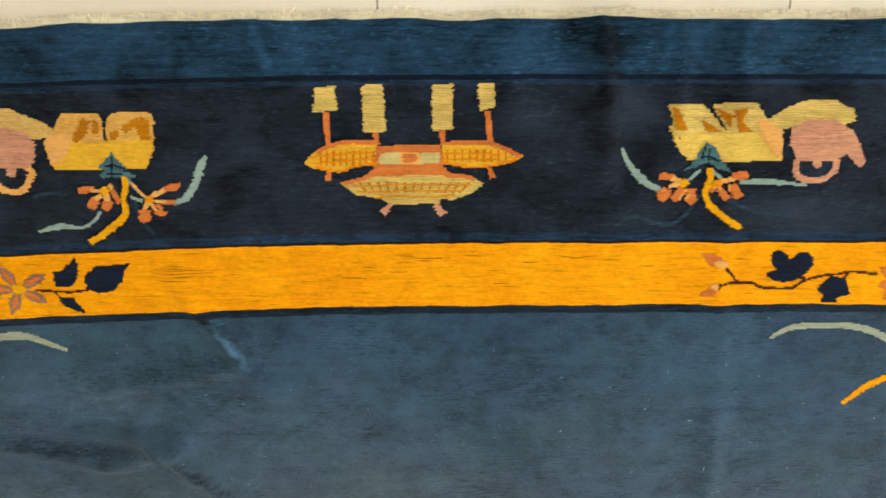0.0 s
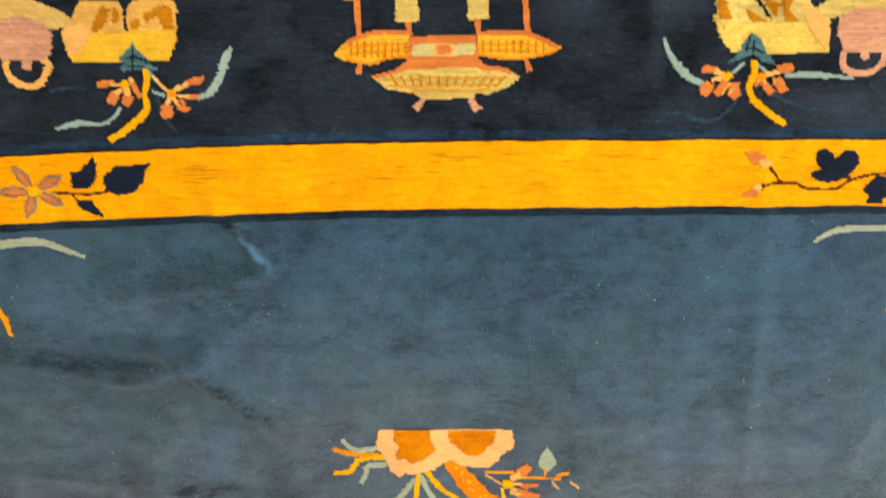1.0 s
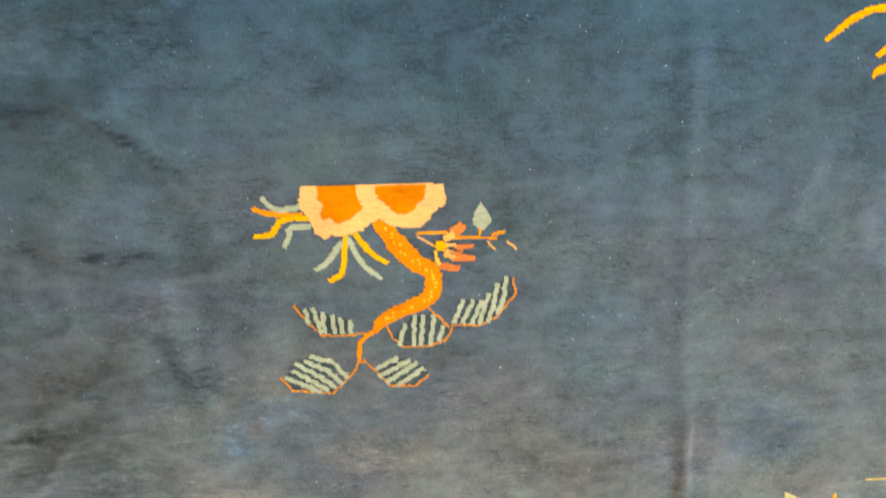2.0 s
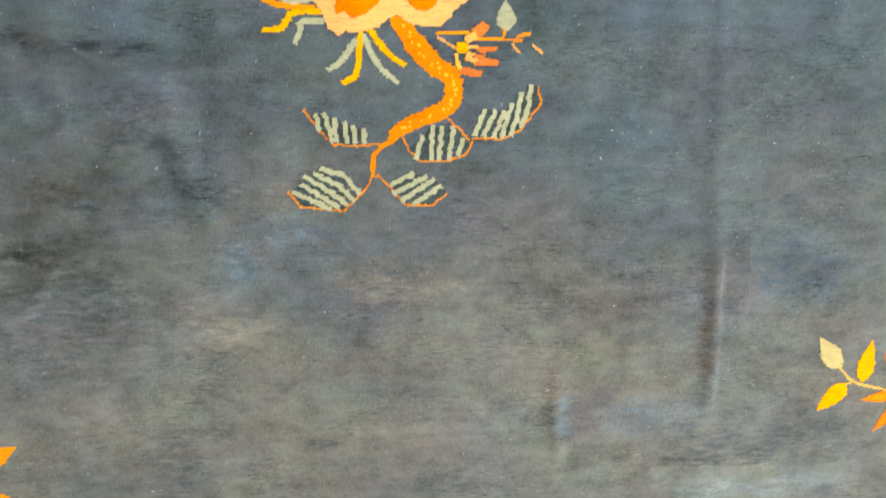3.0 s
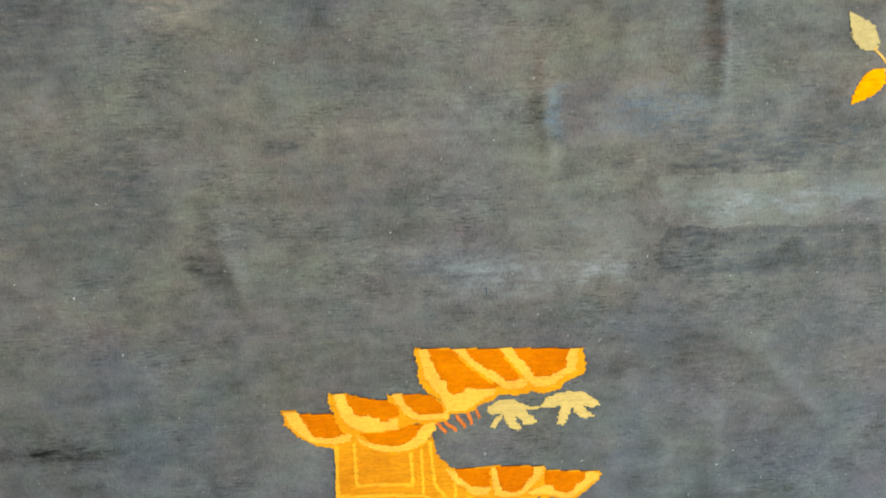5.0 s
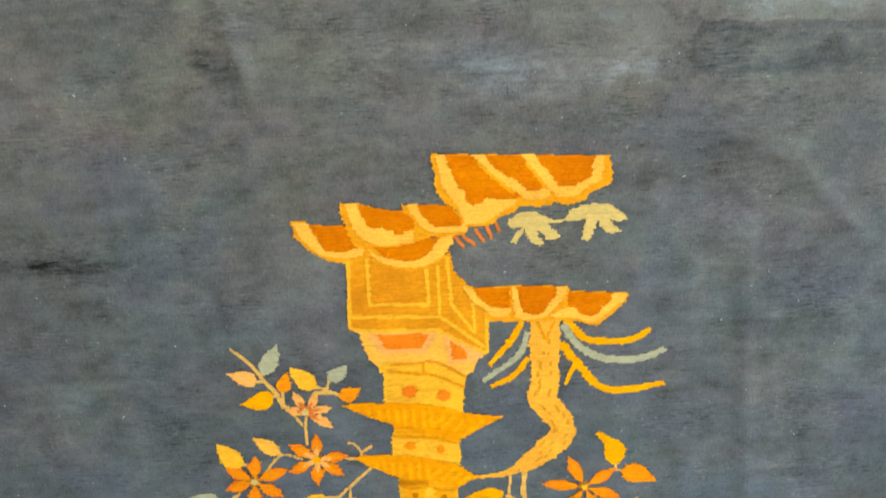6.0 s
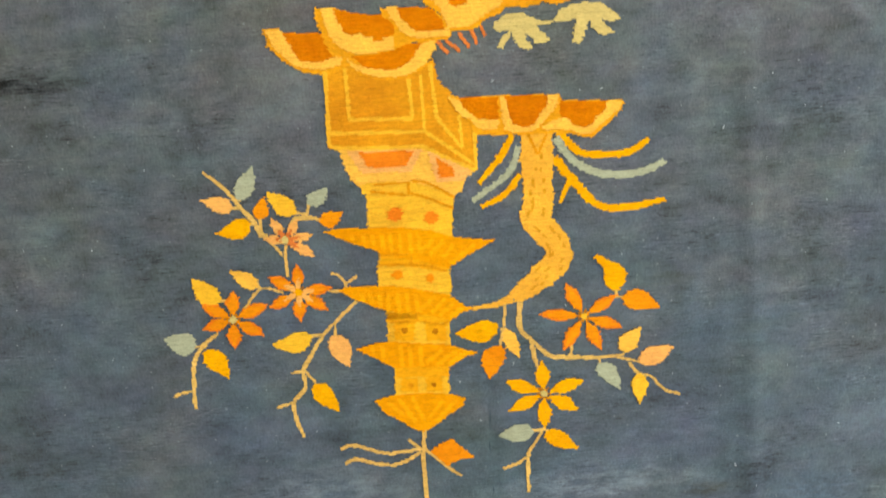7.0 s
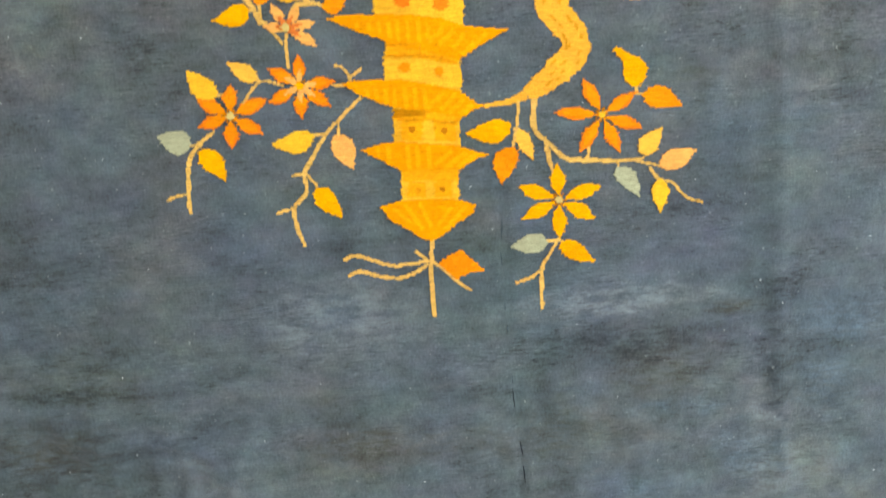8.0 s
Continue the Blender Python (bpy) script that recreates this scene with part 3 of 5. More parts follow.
def border_line(depth, x):
    """y of the line that runs along the top edge, that deep into the rug."""
    sag = bow(x) if x > -0.95 else bow(-0.95)
    wobble = (0.0014 + 0.0060 * max(0.0, 1 - depth / 0.05)) * noise.noise((x * 9, depth * 12, 7)) + 0.0013 * noise.noise((x * 34, depth * 90, 2)) + 0.0008 * noise.noise((x * 110, depth * 70, 4))
    return TOP - depth + sag * (0.65 + 0.35 * min(1.0, depth / 0.3)) + wobble


def sheet(bm, x0, x1, low, high, step_x=0.012, step_y=0.009):
    """A patch of the rug's face between two lines, as a grid that follows its waves."""
    nx = max(1, round((x1 - x0) / step_x))
    mid = (x0 + x1) / 2
    ny = max(1, round((high(mid) - low(mid)) / step_y))
    grid = []
    for i in range(nx + 1):
        x = x0 + (x1 - x0) * i / nx
        a, b = low(x), high(x)
        grid.append([bm.verts.new((x, a + (b - a) * j / ny, lift(x, a + (b - a) * j / ny))) for j in range(ny + 1)])
    for i in range(nx):
        for j in range(ny):
            bm.faces.new((grid[i][j], grid[i + 1][j], grid[i + 1][j + 1], grid[i][j + 1])).smooth = True


rug = new("rug")
rug.location = (0, 0, 0)
tagged(rug, "blue wool rug with gold pagoda, orange band and cream fringe", "rug")

BANDS = [  # name, from the edge, to, dye, label
    ("outer_border", 0.0, 0.079, "sea", "streaky mid-blue outer border"),
    ("dark_stripe", 0.079, 0.0865, "night", ""),
    ("blue_stripe", 0.0865, 0.0945, "dusk", ""),
    ("main_border", 0.0945, 0.3205, "navy", "blue-black main border"),
    ("blue_stripe", 0.3205, 0.334, "dusk", ""),
    ("dark_stripe", 0.334, 0.338, "umber", ""),
    ("orange_band", 0.338, 0.4405, "marigold", "bright orange guard band"),
    ("dark_stripe", 0.4405, 0.4535, "gloam", ""),
]
for name, a, b, dye, label in BANDS:
    bm = bmesh.new()
    sheet(bm, -HALF + a, HALF - a, lambda x: border_line(b, x), lambda x: border_line(a, x), 0.006)
    sheet(bm, -HALF + a, HALF - a, lambda x: BOTTOM + a, lambda x: BOTTOM + b, 0.03, 0.012)
    for s in (-1, 1):
        xa, xb = sorted((s * (HALF - a), s * (HALF - b)))
        sheet(bm, xa, xb, lambda x: BOTTOM + b, lambda x: border_line(b, x), 0.012, 0.02)
    part(name, bm, DYE[dye], rug, label)
INNER = 0.4535
bm = bmesh.new()
sheet(bm, -HALF + INNER, HALF - INNER, lambda x: BOTTOM + INNER, lambda x: border_line(INNER, x), 0.0075, 0.008)
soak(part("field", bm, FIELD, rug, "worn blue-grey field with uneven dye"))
# the cut side of the pile and the woven back
bm = bmesh.new()
rim = [(x / 40 * HALF, border_line(0, x / 40 * HALF)) for x in range(-40, 41)]
rim += [(HALF, BOTTOM + (TOP - BOTTOM) * k / 60) for k in range(59, 0, -1)] + [(x / 40 * HALF, BOTTOM) for x in range(40, -41, -1)]
rim += [(-HALF, BOTTOM + (TOP - BOTTOM) * k / 60) for k in range(1, 60)]
upper = [bm.verts.new((x, y, lift(x, y))) for x, y in rim]
lower = [bm.verts.new((x, y, 0.0005)) for x, y in rim]
for i in range(len(rim)):
    j = (i + 1) % len(rim)
    bm.faces.new((upper[j], upper[i], lower[i], lower[j]))
bm.faces.new(lower[::-1])
part("side", bm, DYE["sea"], rug)

# fringe of cotton ends, uneven and tangled
bm = bmesh.new()
rnd = random.Random(5)
for end in (1, -1):
    for k in range(3600):
        x = -HALF + 2 * HALF * (k + rnd.random()) / 3600
        y = border_line(0, x) - 0.002 if end > 0 else BOTTOM + 0.002
        clump = 0.5 + 0.5 * noise.noise((x * 28, end, 1))
        length = (0.004 + 0.007 * rnd.random() ** 2 + 0.006 * clump) * (1.6 if rnd.random() < 0.05 else 1.25)
        lean, curl = rnd.uniform(-1.2, 1.2), rnd.uniform(-1.0, 1.0)
        z, wide, ring = 0.0055 + 0.004 * rnd.random(), 0.0026 + 0.0016 * rnd.random(), []
        for s in range(4):
            u = s / 3
            cx = x + length * u * (lean + curl * u) * 0.7
            cy = y + end * length * u
            cz = z * (1 - 0.6 * u) + 0.003 * math.sin(u * 3 + k)* u + 0.001
            w = wide * (1 - 0.6 * u)
            ring.append([bm.verts.new((cx - w, cy, cz)), bm.verts.new((cx, cy, cz + 0.5 * w)), bm.verts.new((cx + w, cy, cz))])
        for s in range(3):
            for q in range(2):
                bm.faces.new((ring[s][q], ring[s][q + 1], ring[s + 1][q + 1], ring[s + 1][q]))
tagged(part("fringe", bm, COTTON, rug, "short tangled cream cotton fringe"), kind="stuff")
# woven selvage under the fringe
sheet_z = 0.0042
for end in (1, -1):
    bm = bmesh.new()
    n = 220
    pts = []
    for k in range(n + 1):
        x = -HALF + 2 * HALF * k / n
        y = border_line(0, x) if end > 0 else BOTTOM
        d = 0.0115 + 0.005 * noise.noise((x * 22, 5, end)) + 0.003 * noise.noise((x * 90, 2, end))
        pts.append((bm.verts.new((x, y - end * 0.001, sheet_z + 0.002)), bm.verts.new((x, y + end * d, 0.0035)), bm.verts.new((x, y + end * (d + 0.001), 0.0003))))
    for k in range(n):
        for q in range(2):
            f = (pts[k][q], pts[k + 1][q], pts[k + 1][q + 1], pts[k][q + 1])
            bm.faces.new(f if end < 0 else f[::-1])
    part("end_finish", bm, COTTON, rug, "cream cotton end weave")

# ---------------------------------------------------------------- the rug: knotted figures
KNOT = 0.0023
RISE = 0.0007


def smooth_line(points, steps=6):
    """A curve through points (Catmull-Rom)."""
    if len(points) < 3:
        return [Vector(p) for p in points]
    p = [Vector(points[0]) * 2 - Vector(points[1])] + [Vector(q) for q in points] + [Vector(points[-1]) * 2 - Vector(points[-2])]
    out = []
    for i in range(1, len(p) - 2):
        for s in range(steps):
            u = s / steps
            out.append(0.5 * (2 * p[i] + (p[i + 1] - p[i - 1]) * u + (2 * p[i - 1] - 5 * p[i] + 4 * p[i + 1] - p[i + 2]) * u * u
                              + (3 * p[i] - p[i - 1] - 3 * p[i + 1] + p[i + 2]) * u ** 3))
    return out + [p[-2]]


def knotted(name, outlines, dye, parent, level=1, label=""):
    """Outlines (mm) filled with knots, row by row, so that slanted edges step as woven ones do. One mesh."""
    cells = {}
    phase = {}
    for outline in outlines:
        pts = [(q[0] / 1000, q[1] / 1000) for q in outline]
        rows = range(math.floor(min(q[1] for q in pts) / KNOT), math.ceil(max(q[1] for q in pts) / KNOT) + 1)
        for j in rows:
            y = (j + 0.5) * KNOT
            shift = phase.setdefault(j, (noise.noise((j * 0.37, 3.3, 0)) * 0.5) * KNOT)
            cuts = []
            for (ax, ay), (bx, by) in zip(pts, pts[1:] + pts[:1]):
                if (ay <= y) != (by <= y):
                    cuts.append(ax + (y - ay) / (by - ay) * (bx - ax))
            cuts.sort()
            for a, b in zip(cuts[::2], cuts[1::2]):
                i0, i1 = round((a - shift) / KNOT), round((b - shift) / KNOT)
                if i1 == i0 and b - a > 0.0004:
                    i1 += 1
                if i1 - i0 > 4:      # rows end unevenly
                    i0 -= noise.noise((j * 1.31, a * 40, 6.1)) > 0.16
                    i1 += noise.noise((j * 1.31, b * 40, 9.7)) > 0.16
                cells.setdefault(j, set()).update(range(i0, i1))
    bm = bmesh.new()
    for j, row in cells.items():
        if not row:
            continue
        y0, y1 = j * KNOT, (j + 1) * KNOT
        proud = 0.0003 + RISE * level + 0.00015 * noise.noise((j * 1.7, level, 5))
        shift, below, above = phase[j], cells.get(j - 1, ()), cells.get(j + 1, ())
        todo = sorted(row)
        k = 0
        while k < len(todo):
            n = k
            while n + 1 < len(todo) and todo[n + 1] == todo[n] + 1 and n - k < 6:
                n += 1
            x0, x1 = todo[k] * KNOT + shift, (todo[n] + 1) * KNOT + shift
            c = [(x0, y0), (x1, y0), (x1, y1), (x0, y1)]
            hi = [bm.verts.new((x, y, lift(x, y) + proud)) for x, y in c]
            bm.faces.new(hi)
            sides = []
            if todo[k] - 1 not in row:
                sides.append((3, 0))
            if todo[n] + 1 not in row:
                sides.append((1, 2))
            if not all(q in below for q in todo[k:n + 1]):
                sides.append((0, 1))
            if not all(q in above for q in todo[k:n + 1]):
                sides.append((2, 3))
            for p, q in sides:
                lo = [bm.verts.new((*c[w], lift(*c[w]) - 0.0004)) for w in (p, q)]
                bm.faces.new((hi[q], hi[p], lo[0], lo[1]))
            k = n + 1
    return part(name, bm, DYE.get(dye) or (REWOVEN if dye == "patch" else REDYED), parent, label)


def band(points, widths):
    """The outline of a stroke along points, with a width at each (mm)."""
    if isinstance(widths, (int, float)):
        widths = [widths] * len(points)
    line = smooth_line([(*p, w) for p, w in zip(points, widths)])
    left, right = [], []
    for i, p in enumerate(line):
        a, b = line[max(i - 1, 0)], line[min(i + 1, len(line) - 1)]
        d = Vector((b[0] - a[0], b[1] - a[1]))
        d = d.normalized() if d.length else Vector((1, 0))
        wide = p[2] * (1 + 0.22 * noise.noise((p[0] * 0.11, p[1] * 0.11, 4)))
        n = Vector((-d[1], d[0])) * max(wide, 2.4) / 2
        left.append((p[0] + n[0], p[1] + n[1]))
        right.append((p[0] - n[0], p[1] - n[1]))
    return left + right[::-1]


def stroke(name, points, widths, dye, parent, level=1, label=""):
    if dye == "tan":     # twigs are drawn finely
        widths = widths * 0.8 if isinstance(widths, (int, float)) else [w * 0.85 if w < 12 else w for w in widths]
    return knotted(name, [band(points, widths)], dye, parent, level, label)


def leaf_outline(base, tip, wide, curve=0.0, belly=0.40, full=0.85):
    """An egg-shaped leaf with a drawn-out tip."""
    b, t = Vector(base), Vector(tip)
    d = t - b
    n = Vector((-d[1], d[0]))
    left, right = [], []
    for i in range(13):
        u = i / 12
        v = u ** (math.log(0.5) / math.log(belly))
        w = wide / 2 * math.sin(math.pi * v) ** full * (1 - 0.40 * u * u)
        mid = b + d * u + n * curve * math.sin(math.pi * u)
        side = n.normalized() * w
        left.append(tuple(mid + side))
        right.append(tuple(mid - side))
    return left + right[::-1]


def leaf(base, tip, wide, dye, parent, curve=0.0, level=1, name="leaf"):
    return knotted(name, [leaf_outline(base, tip, wide * 0.98, curve)], dye, parent, level)


def disc(centre, radius):
    return [(centre[0] + radius * math.cos(a / 12 * math.tau), centre[1] + radius * math.sin(a / 12 * math.tau)) for a in range(12)]


def flower(centre, tips, wide, dye, heart, parent, heart_size=7.0, inner=None, level=1):
    """Petals round a heart; inner: the dye of their paler bases."""
    c = Vector(centre)
    for tip in tips:
        start = c + (Vector(tip) - c) * 0.10
        knotted("petal", [leaf_outline(start, tip, wide * 0.92, 0.0, 0.55, 1.0)], "ember" if dye == "amber" else dye, parent, level)
        if dye == "amber":
            knotted("petal_face", [leaf_outline(start, c + (Vector(tip) - c) * 0.86, wide * 0.66, 0.0, 0.52, 1.0)], dye, parent, level + 0.5)
        if inner:
            knotted("petal_base", [leaf_outline(start, c + (Vector(tip) - c) * 0.50, wide * 0.42, 0.0, 0.4)], inner, parent, level + 1)
    turns = sorted(math.atan2(tip[1] - c[1], tip[0] - c[0]) for tip in tips)
    for a, b in zip(turns, turns[1:] + [turns[0] + math.tau]):
        if b - a < 1.5:
            way = Vector((math.cos((a + b) / 2), math.sin((a + b) / 2)))
            stroke("petal_seam", [c + way * 3, c + way * wide * 0.45], 2.4, "rust", parent, level - 0.3)
    knotted("flower_heart", [disc(centre, heart_size)], heart, parent, level + 2)


def figure(name, points, widths, dye, label, level=1):
    """A figure's main stem, which carries its other parts."""
    return stroke(name, points, widths, dye, rug, level, label)


def lines(name, pairs, wide, dye, parent, level):
    """Separate short strokes of one kind."""
    for pair in pairs:
        stroke(name, pair, wide, dye, parent, level)


def wavy(points, amount=0.8):
    """A line that wavers from side to side, as woven stripes do."""
    line = []
    for (ax, ay), (bx, by) in zip(points, points[1:]):
        n = max(2, round(math.hypot(bx - ax, by - ay) / 9))
        for k in range(n):
            u = k / n
            side = amount * (1 if len(line) % 2 else -1)
            d = max(1e-6, math.hypot(bx - ax, by - ay))
            line.append((ax + (bx - ax) * u - (by - ay) / d * side, ay + (by - ay) * u + (bx - ax) / d * side))
    return line + [points[-1]]


def lobes(parent, level, *petals):
    """Blunt petals: a pale claw from the heart and a broad coloured lobe."""
    for claw, claw_wide, lobe, lobe_wide, dye in petals:
        if claw:
            stroke("petal_base", claw, claw_wide, "blush", parent, level + 1)
        stroke("petal", lobe, [lobe_wide * 0.75, lobe_wide, lobe_wide * 0.8] if len(lobe) == 3 else lobe_wide, dye, parent, level)


# ---------------------------------------------------------------- figures of the main border
def boat_figure():
    boat = knotted("boat_figure", [[(-129, 100), (-99, 111), (-46, 115), (32, 116), (72, 110), (90, 102), (72, 88), (41, 76), (24, 79), (20, 71), (-56, 69), (-69, 78), (-108, 84)]], "sand", rug, 1, "woven boat figure in sand and coral")
    wing_l = knotted("wing", [[(-186, 134), (-173, 146), (-151, 159), (-128, 165), (-74, 165), (-75, 132), (-111, 126), (-133, 118), (-159, 123), (-175, 126)]], "butter", boat)
    wing_r = knotted("wing", [[(26, 165), (86, 168), (110, 162), (132, 151), (150, 144), (141, 138), (110, 129), (67, 127), (26, 135)]], "butter", boat)
    knotted("deck", [[(-76, 159), (23, 162), (26, 132), (32, 122), (46, 115), (-94, 113), (-79, 125)]], "coral", boat, 2)
    for poly, dye in (([(-70, 148), (-39, 149), (-38, 132), (-70, 131)], "straw"), ([(-10, 148), (20, 150), (20, 133), (-10, 132)], "straw"), ([(-39, 149), (-10, 149), (-10, 132), (-38, 132)], "blush"), ([(-34, 147), (-13, 147), (-13, 135), (-33, 134)], "coral")):
        knotted("panel", [poly], dye, boat, 3 if dye != "coral" else 4)
    lines("rim", [[(-167, 149), (-145, 159), (-119, 165), (-73, 164)], [(26, 163), (84, 165), (114, 158), (145, 144)]], 6, "coral", boat, 2)
    lines("rim", [[(-168, 127), (-133, 120), (-111, 127), (-75, 133)], [(26, 135), (67, 128), (110, 131), (143, 140)]], 3.2, "amber", boat, 2)
    for name, poly in (("cap", [(-165, 246), (-136, 248), (-134, 211), (-168, 210)]), ("cap", [(-95, 249), (-65, 251), (-60, 181), (-93, 179)]), ("cap", [(10, 251), (40, 252), (42, 185), (12, 182)]), ("cap", [(79, 253), (103, 252), (106, 218), (83, 212)])):
        knotted(name, [poly], "sand", boat)
    lines("post", [[(-150, 210), (-148, 159)], [(-76, 180), (-74, 161)], [(25, 183), (27, 162)], [(94, 212), (99, 162)]], 8.5, "coral", boat, 2)
    # ribs of the hull and the wings
    for k in range(13):
        u = k / 12
        lines("rib", [[(ROW[0][0] + (ROW[1][0] - ROW[0][0]) * u, ROW[0][1] - 4), (ROW[2][0] + (ROW[3][0] - ROW[2][0]) * u, ROW[2][1] + 4)] for ROW in [[(-102, 107), (67, 108), (-92, 83), (52, 83)]]], 2.8, "rust", boat, 2)
    for k in range(9):
        u = k / 8
        lines("rib", [[(ROW[0][0] + (ROW[1][0] - ROW[0][0]) * u, ROW[0][1]), (ROW[2][0] + (ROW[3][0] - ROW[2][0]) * u, ROW[2][1])] for ROW in [[(-160, 151), (-80, 156), (-161, 128), (-81, 135)], [(34, 155), (123, 151), (34, 136), (123, 137)]]], 2.8, "orange", boat, 2)
    lines("rib", [[(-111, 97), (-20, 100), (71, 101)], [(-107, 89), (-20, 90), (58, 91)], [(-81, 80), (-20, 82), (45, 83)]], 1.8, "bronze", boat, 3)
    lines("rib", [[(-174, 142), (-123, 147), (-80, 149)], [(-171, 132), (-123, 137), (-80, 140)], [(27, 148), (75, 149), (114, 146)], [(28, 139), (75, 140), (114, 138)]], 1.8, "amber", boat, 3)
    lines("rim", [[(-128, 101), (-107, 106), (-81, 113)], [(30, 114), (58, 113), (77, 108)]], [4, 6, 5], "coral", boat, 2)
    lines("foot", [[(-147, 123), (-151, 106)], [(98, 127), (104, 110)]], [6, 10], "coral", boat, 1)
    lines("foot", [[(-54, 70), (-67, 54)], [(15, 71), (27, 53)]], [6, 13], "pink", boat, 1)


def left_basket_figure():
    fig = knotted("book_figure", [[(-580, 165), (-565, 175), (-540, 166), (-482, 166), (-412, 169), (-416, 147), (-427, 125), (-566, 121), (-572, 130)]], "butter", rug, 1, "open books, basket and flowers in gold and pink")
    knotted("page", [[(-556, 193), (-546, 207), (-495, 208), (-489, 201), (-488, 168), (-483, 165), (-532, 162), (-567, 173)]], "apricot", fig, 2)
    knotted("page", [[(-479, 197), (-470, 208), (-416, 209), (-410, 198), (-413, 168), (-479, 165), (-483, 177)]], "apricot", fig, 2)
    knotted("page_shade", [[(-578, 165), (-556, 178), (-534, 175), (-541, 156), (-556, 135), (-572, 130)]], "blush", fig, 3)
    for poly in ([(-516, 201), (-507, 194), (-514, 176), (-527, 163), (-535, 166), (-522, 185)], [(-499, 199), (-491, 191), (-494, 177), (-503, 178)], [(-428, 203), (-417, 197), (-416, 169), (-429, 168), (-434, 185)], [(-455, 187), (-442, 197), (-428, 201), (-437, 188), (-453, 177)], [(-477, 178), (-463, 182), (-467, 168), (-476, 168)]):
        knotted("mark", [poly], "rust", fig, 4)
    knotted("hat", [[(-698, 198), (-676, 214), (-627, 215), (-607, 205), (-579, 194), (-565, 184), (-556, 179), (-569, 170), (-595, 168), (-636, 174), (-668, 181), (-695, 181)]], "tan", fig, 1)
    knotted("basket", [[(-689, 171), (-660, 181), (-634, 187), (-602, 176), (-594, 161), (-598, 136), (-608, 124), (-669, 123), (-674, 138), (-681, 136), (-692, 127), (-707, 129), (-709, 140), (-698, 155)]], "pink", fig, 2)
    stroke("basket_handle", [(-663, 126), (-663, 107), (-652, 92), (-639, 88), (-620, 90), (-608, 106), (-603, 119), (-611, 126)], 9, "blush", fig, 1)
    stroke("basket_drop", [(-633, 126), (-633, 110)], [17, 10], "pink", fig, 1)
    knotted("calyx", [[(-477, 149), (-471, 139), (-464, 131), (-454, 125), (-463, 121), (-442, 113), (-453, 109), (-482, 112), (-495, 109), (-499, 114), (-489, 122), (-500, 127), (-490, 135), (-481, 142)]], "teal", fig, 3)
    stroke("stem", [(-461, 112), (-461, 93), (-467, 76), (-464, 59), (-472, 46), (-489, 32), (-507, 19), (-524, 9)], [8, 9, 7, 9, 9, 9, 9, 9], "gold", fig, 4)
    lines("calyx_vein", [[(-477, 142), (-480, 113)], [(-491, 127), (-476, 130)], [(-476, 130), (-459, 124)], [(-487, 117), (-463, 117)]], 2.6, "ink", fig, 4)
    lobes(fig, 4, ([(-499, 89), (-516, 91)], 5, [(-536, 90), (-524, 91), (-512, 92)], 10, "coral"), ([(-499, 83), (-510, 77)], 6, [(-518, 62), (-515, 69), (-508, 78)], 13, "coral"),
          ([(-492, 85), (-491, 73)], 8, [(-497, 60), (-493, 68), (-489, 76)], 15, "coral"), ([(-486, 99), (-481, 94)], 5, [(-483, 92), (-479, 83), (-473, 71)], 8, "coral"))
    knotted("flower_heart", [disc((-494, 90), 6.5)], "gold", fig, 6)
    lobes(fig, 4, ([(-421, 82), (-401, 92)], 6, [(-379, 99), (-391, 95), (-403, 92)], 10, "coral"), ([(-420, 75), (-403, 73)], 4, [(-388, 72), (-396, 72), (-406, 72)], 8, "coral"),
          ([(-424, 71), (-418, 60)], 5, [(-404, 53), (-411, 55), (-419, 58)], 9, "coral"), ([(-429, 72), (-435, 61)], 6, [(-432, 42), (-435, 50), (-433, 61)], 16, "coral"), ([], 0, [(-409, 62), (-413, 66), (-417, 68)], 6, "coral"))
    knotted("flower_heart", [disc((-426, 77), 6.5)], "amber", fig, 6)
    lines("tendril", [[(-451, 103), (-440, 89), (-429, 79)]], 4.5, "blush", fig, 3)
    stroke("blade", [(-390, 70), (-371, 79), (-354, 101), (-344, 130), (-335, 143)], [6, 9, 10, 10, 5], "reed", fig, 1)
    stroke("blade", [(-504, 57), (-518, 41), (-536, 32), (-566, 34), (-586, 30), (-602, 25)], [5, 4, 5, 9, 7, 3], "reed", fig, 1)
    lines("tendril", [[(-456, 106), (-432, 80)], [(-455, 80), (-438, 74)]], 4.5, "reed", fig, 2)
    lines("tendril", [[(-604, 81), (-580, 85), (-555, 83)], [(-449, 74), (-443, 46), (-424, 21)]], 5, "slate", fig, 1)


